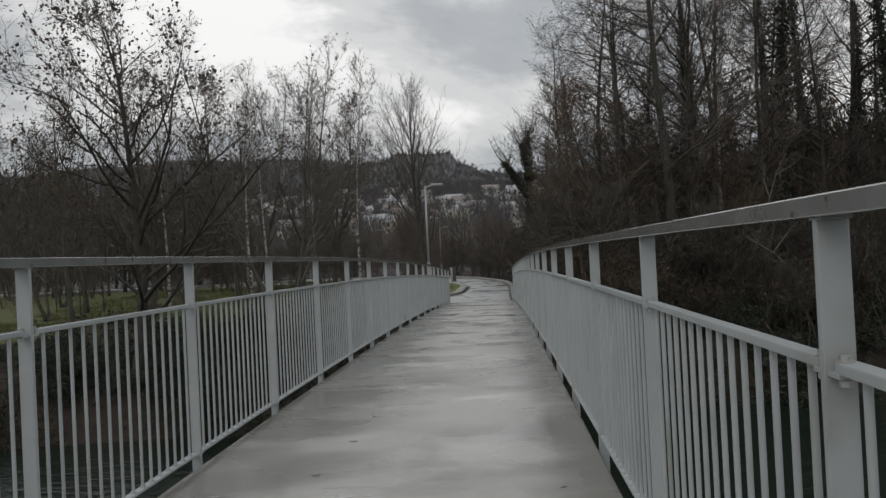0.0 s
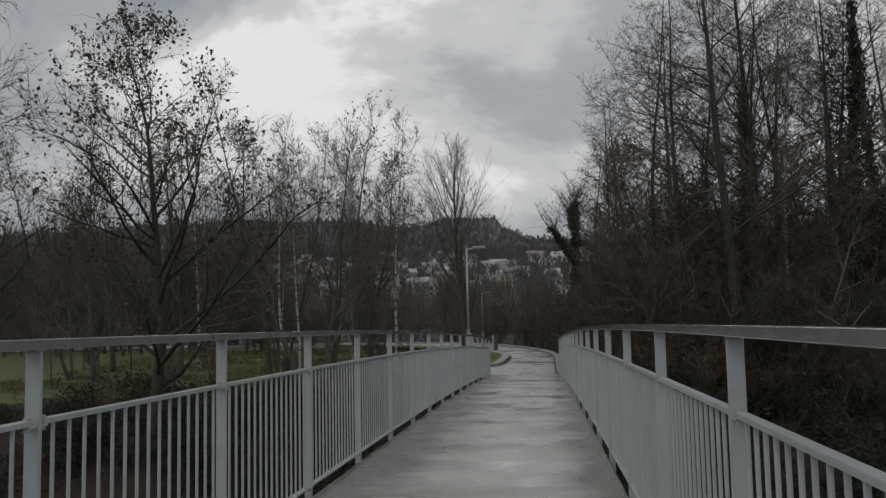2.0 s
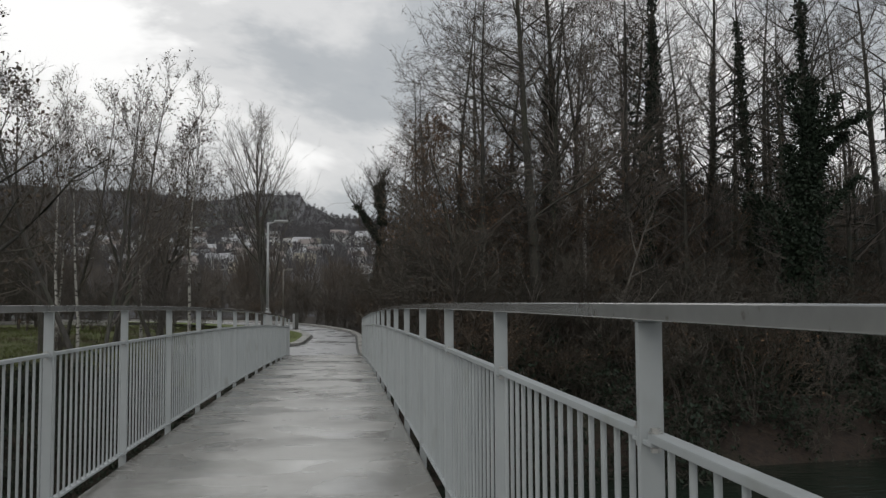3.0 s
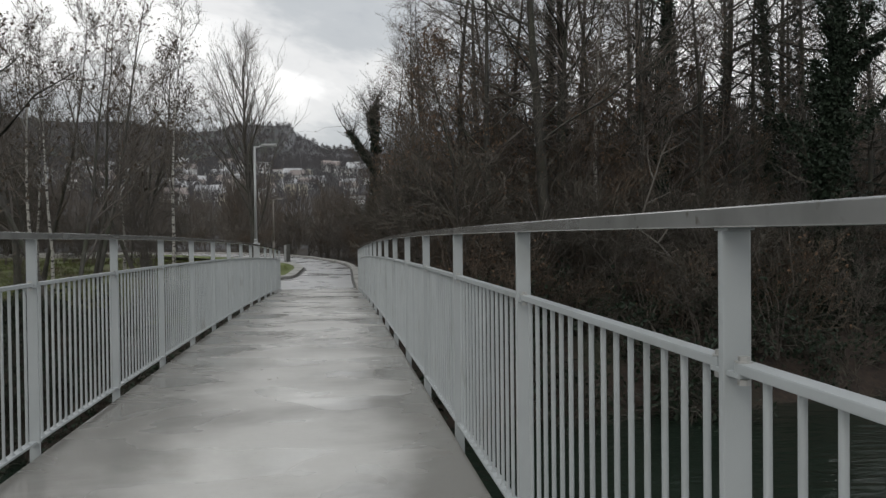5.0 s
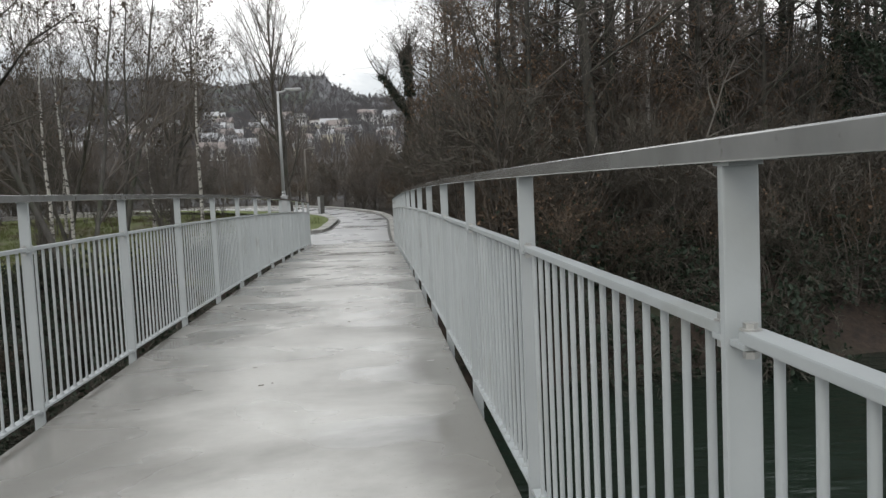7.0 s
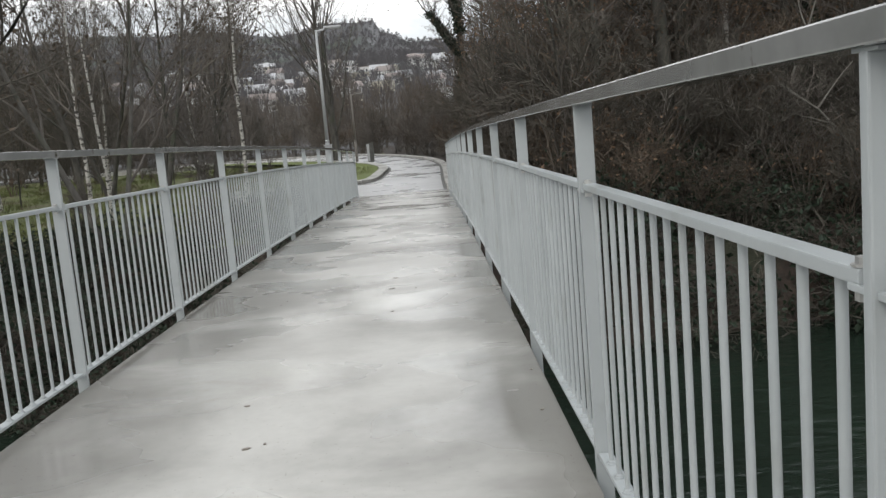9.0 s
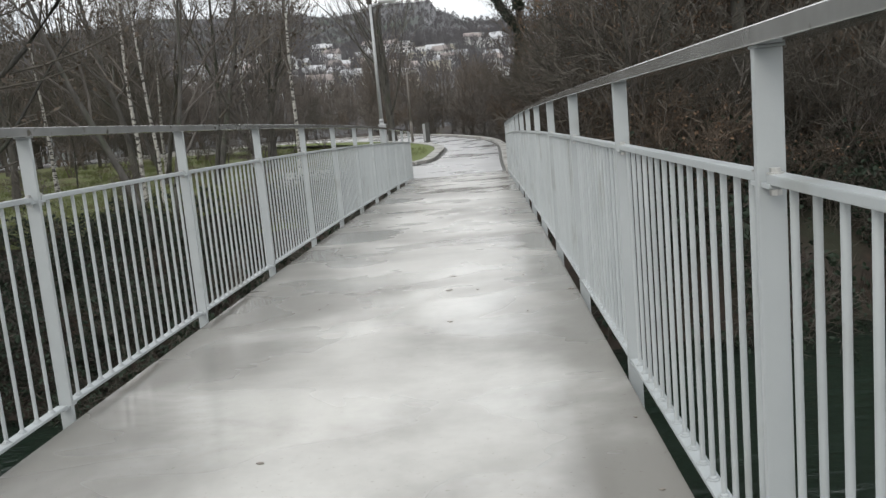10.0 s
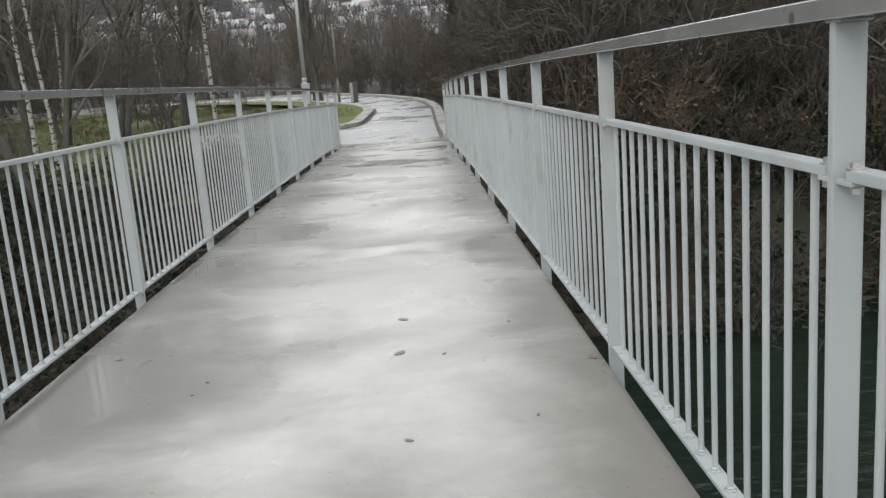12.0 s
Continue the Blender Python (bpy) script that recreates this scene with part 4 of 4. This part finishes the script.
# the ivy-grown forked tree behind the bend
fork_rng = R(51)
fa = bent_line(fork_rng, Vector((0, 0, -0.3)), Vector((-0.02, 0, 1)), 7.6, 6, 0.025, 0.0)
fb1 = bent_line(fork_rng, fa[5], Vector((-0.72, 0.1, 1.0)), 3.9, 6, 0.06, 0.03)
fb2 = bent_line(fork_rng, fa[6], Vector((-0.10, 0.0, 1)), 3.7, 6, 0.07, 0.0)
fb3 = bent_line(fork_rng, fb2[2], Vector((-0.25, 0.3, 1)), 1.8, 6, 0.08, 0.03)
fork_stems = [(fa, [0.30 - 0.02 * i for i in range(7)], 8)] + [(q, [r0 - 0.02 * i for i in range(7)], 7) for q, r0 in ((fb1, 0.16), (fb2, 0.17), (fb3, 0.125))]
fork_crown, fork_tips = [], []
for q in (fb1, fb2, fb3, fa):
    for m in range(30):
        g = 1 + fork_rng.random() * 4.9
        p0 = q[int(g)].lerp(q[int(g) + 1], g % 1)
        pts = bent_line(fork_rng, p0, side_way(fork_rng, Vector((0, 0, 1)), 0.7), fork_rng.uniform(0.8, 2.6), 4, 0.12, 0.08)
        fork_crown.append((pts, [0.03, 0.022, 0.016, 0.012, 0.008], 3))
        fork_tips.append(pts[-1])
        for _ in range(5):
            a = pts[fork_rng.choice((1, 2, 3))]
            fork_crown.append((bent_line(fork_rng, a, side_way(fork_rng, Vector((0, 0, 1)), 0.8), fork_rng.uniform(0.3, 1.0), 1, 0.1, 0.05), [0.011, 0.006], 3))
stand(tree("forked_tree", "forked dying tree thickly wrapped in dark ivy", (fork_stems, fork_crown, fork_tips), M_BARK, M_TWIG, 53, ivy=2200, ivy_wide=0.2, group="trees behind the bend"), 2.4, 64.0, 0, 0.99)


def spruce(height, seed):
    """An evergreen: trunk and drooping sprays of needles."""
    rng = R(seed)
    top = empty("spruce_tree")
    tagged(top, "dark green spruce tree among bare trees", "tree", RIGHT_WOOD)
    tr = bent_line(rng, Vector((0, 0, -0.3)), Vector((0, 0, 1)), height, 8, 0.01, 0)
    lines, leaf_v, leaf_f = [], [], []
    for i in range(90):
        f = 0.08 + 0.9 * i / 90
        z = height * f
        a = rng.uniform(0, 6.28)
        L = (1 - f) * height * 0.24 * rng.uniform(0.7, 1.1) + 0.25
        d = Vector((math.cos(a), math.sin(a), -0.12))
        pts = bent_line(rng, Vector((0, 0, z)), d, L, 4, 0.05, -0.04)
        lines.append((pts, [0.025, 0.02, 0.015, 0.01, 0.006], 4))
        for _ in range(int(26 * L)):
            q = rng.random() * 3.99
            p = pts[int(q)].lerp(pts[int(q) + 1], q % 1)
            s = Vector((rng.gauss(0, 1), rng.gauss(0, 1), rng.gauss(-0.5, 0.5))).normalized() * rng.uniform(0.15, 0.38)
            t = Vector((rng.gauss(0, 1), rng.gauss(0, 1), rng.gauss(0, 1))).normalized() * 0.045
            b = len(leaf_v)
            leaf_v += [tuple(p - t), tuple(p + t), tuple(p + s)]
            leaf_f.append((b, b + 1, b + 2))
    mesh_part("trunk", tubes("trunk", [(tr, [0.22 * (1 - 0.11 * i) for i in range(9)], 7)]), M_BARK, top, smooth=True)
    mesh_part("bough_tier", tubes("bough_tier", lines), M_BARK, top)
    mesh_part("needles", raw_mesh("needles", leaf_v, leaf_f), M_NEEDLE, top, "dark green needles")
    return top


fir = stand(spruce(15, 61), 21.5, 45.0)
for x, y, r, s in ((13.4, 43.2, 10, 1.1), (18.4, 42.8, 60, 0.95), (20.6, 39.6, 140, 0.8), (24, 49, 90, 1.1), (17, 52, 200, 0.9), (29, 46.5, 300, 1.0), (13, 57, 30, 1.0)):
    stand_copy(fir, x, y, r, s)

# ---- village and far woods ----


def house(x, y, w, d, h, rz, wall_mat, roof_mat, flat, label):
    z = min(ground_z(x + a, y + b) for a in (-w / 2, w / 2) for b in (-d / 2, d / 2)) - 0.2
    top = empty("house", x, y, z, rz)
    tagged(top, label, "house", "houses of the village on the slope")
    bm = bmesh.new()
    box(bm, 0, 0, h / 2, w, d, h)
    part("wall", bm, wall_mat, top)
    if flat:
        bm = bmesh.new()
        box(bm, 0, 0, h + 0.2, w + 0.8, d + 0.8, 0.4)
        part("roof", bm, roof_mat, top)
    else:
        rise = d * 0.36
        v = [(sx * (w / 2 + 0.6), sy * (d / 2 + 0.7), h - 0.25) for sx in (-1, 1) for sy in (-1, 1)] + [(-w / 2 - 0.6, 0, h + rise), (w / 2 + 0.6, 0, h + rise)]
        mesh_part("roof", raw_mesh("roof", v, [(0, 4, 5, 2), (1, 3, 5, 4), (0, 1, 4), (2, 5, 3), (0, 2, 3, 1)]), roof_mat, top)
    floors, across = max(1, int(h / 2.7)), max(2, int(w / 3))
    for j in range(floors):
        for i in range(across):
            bm = bmesh.new()
            box(bm, -w / 2 + (i + 0.5) * w / across, -d / 2 - 0.03, 1.5 + 2.7 * j, 1.2, 0.1, 1.4)
            part("window", bm, M_PANE, top)
    return top


rv = R(71)
for i in range(110):
    y = rv.uniform(175, 285) * FAR
    x = rv.uniform(-0.34, 0.07) * y - 1
    pale = rv.random() < 0.6
    house(x, y, rv.uniform(6, 11), rv.uniform(6, 9), rv.uniform(4.2, 6.5), rv.uniform(-25, 25), M_PLASTER if rv.random() < 0.75 else M_PLASTER_WARM,
          M_ROOF_PALE if pale else M_ROOF, rv.random() < 0.4, "white plastered house with a pale roof" if pale else "white plastered house with a dark tiled roof")


def far_trees(name, count, xr, yr, size, mat, seed, fir_like=False, label="", slivers=46, thin=0.028):
    """Leafless crowns far off, as sprays of fine slivers."""
    rng = R(seed)
    verts, faces = [], []
    for _ in range(count):
        y = rng.uniform(*yr)
        x = rng.uniform(*xr) * (y / yr[1])
        h = size * rng.uniform(0.7, 1.25)
        z = ground_z(x, y)
        for k in range(slivers):
            f = rng.random() ** (0.8 if not fir_like else 1.3)
            zz = z + h * (0.15 + 0.85 * f) * (1 if not fir_like else 0.95)
            wd = h * (0.30 * math.sin(min(1, 0.2 + f) * 2.6) if not fir_like else 0.20 * (1 - f))
            a = rng.uniform(0, 6.28)
            rr = wd * math.sqrt(rng.random())
            px, py = x + rr * math.cos(a), y + rr * math.sin(a)
            L = h * rng.uniform(0.14, 0.3)
            dx, dy = math.cos(a) * L * 0.45 + rng.gauss(0, 0.1 * L), math.sin(a) * L * 0.45
            t = h * thin * rng.uniform(0.5, 1.2) * (2.0 if fir_like else 1)
            b = len(verts)
            dz = L * (0.9 if not fir_like else -0.25)
            verts += [(px - t, py, zz - L * 0.4), (px + t, py, zz - L * 0.4), (px + dx, py + dy, zz + dz)]
            faces.append((b, b + 1, b + 2))
        b = len(verts)
        r = h * 0.018
        verts += [(x - r, y, z - 0.5), (x + r, y, z - 0.5), (x + r * 0.3, y, z + h * 0.8), (x - r * 0.3, y, z + h * 0.8)]
        faces.append((b, b + 1, b + 2, b + 3))
    tagged(mesh_part(name, raw_mesh(name, verts, faces), mat), label, "woods", kind="stuff")


far_trees("far_woods", 110, (-70, 36), (92, 165), 6.0, M_TWIG_GREY, 81, label="leafless grey-brown trees in front of the village", slivers=220, thin=0.006)
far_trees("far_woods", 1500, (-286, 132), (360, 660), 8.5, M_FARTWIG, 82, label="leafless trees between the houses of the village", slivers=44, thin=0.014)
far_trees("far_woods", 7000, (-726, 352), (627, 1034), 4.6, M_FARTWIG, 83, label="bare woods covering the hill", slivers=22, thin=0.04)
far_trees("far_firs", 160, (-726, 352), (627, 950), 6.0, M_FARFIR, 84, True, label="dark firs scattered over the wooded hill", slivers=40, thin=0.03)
far_trees("far_woods", 170, (16, 75), (62, 110), 8.5, M_TWIG, 85, label="bare trees deep in the wood of the bank", slivers=200, thin=0.006)
far_trees("far_woods", 90, (-75, -30), (60, 95), 8, M_TWIG, 86, label="bare trees beyond the left bank meadow", slivers=200, thin=0.006)


def grass_blades(count, seed):
    """Uneven tufts of winter grass over the meadow and the verge."""
    rng = R(seed)
    verts, faces = [], []
    while len(faces) < count:
        x, y = rng.uniform(-26, -2.4), rng.uniform(33.5, 64)
        if y < shore(x) + 5 or noise.noise((x * 0.5, y * 0.5, 9)) < -0.25 or (x > -4.2 and (y < 44 or y > 50)):
            continue
        z = ground_z(x, y)
        if x > -4.2:
            z = path_z(y) + 0.07
        for _ in range(6):
            px, py = x + rng.gauss(0, 0.09), y + rng.gauss(0, 0.09)
            h, a = rng.uniform(0.06, 0.24) * (0.4 if x > -4.2 else 1), rng.uniform(0, 6.28)
            w, c = 0.012, len(verts)
            verts += [(px - w * math.cos(a), py - w * math.sin(a), z - 0.02), (px + w * math.cos(a), py + w * math.sin(a), z - 0.02), (px + rng.gauss(0, 0.5) * h, py + rng.gauss(0, 0.5) * h, z + h)]
            faces.append((c, c + 1, c + 2))
    tagged(mesh_part("grass", raw_mesh("grass", verts, faces), M_GRASS), "tufts of olive winter grass on the river meadow", "grass", kind="stuff")


grass_blades(42000, 91)

# ---- small things on the deck ----


def fallen_leaf(x, y, size, rz):
    """A wet dead leaf lying flat, its edge curled a little."""
    bm = bmesh.new()
    ring = [(math.cos(a) * (1 + 0.18 * math.sin(3 * a)), 0.62 * math.sin(a), 0.02 * math.cos(2 * a) + 0.02) for a in [k * math.pi / 6 for k in range(12)]]
    top_v = [bm.verts.new((size * u / 2, size * v / 2, size * w / 2 + 0.002)) for u, v, w in ring]
    low_v = [bm.verts.new((size * u / 2 * 0.97, size * v / 2 * 0.97, size * w / 2)) for u, v, w in ring]
    bm.faces.new(top_v)
    bm.faces.new(low_v[::-1])
    for k in range(12):
        bm.faces.new((top_v[k - 1], low_v[k - 1], low_v[k], top_v[k]))
    ob = part("fallen_leaf", bm, M_WETLEAF)
    ob.matrix_basis = pose(x, y, path_z(y) + 0.001, 0, 0, rz)
    return tagged(ob, "wet dark fallen leaf on the deck", "leaf", "fallen leaves on the deck")


for x, y, s in ((-0.42, 17.93, 0.06), (-0.43, 17.36, 0.065), (-0.39, 16.37, 0.035), (-0.23, 17.3, 0.025), (0.11, 17.74, 0.03), (0.4, 17.08, 0.05), (-1.27, 17.18, 0.025), (-1.3, 17.03, 0.02),
                (0.08, 16.5, 0.02), (-1.8, 17.63, 0.03), (-1.01, 14.32, 0.032), (-0.89, 13.71, 0.04), (-0.82, 13.75, 0.025), (0.39, 14.53, 0.02), (0.36, 13.88, 0.02),
                (-1.16, 5.9, 0.06), (-1.23, 4.99, 0.05), (0.17, 4.57, 0.04), (-1.14, 6.82, 0.04)):
    fallen_leaf(x, y, s, (x * 977 + y * 131) % 360)
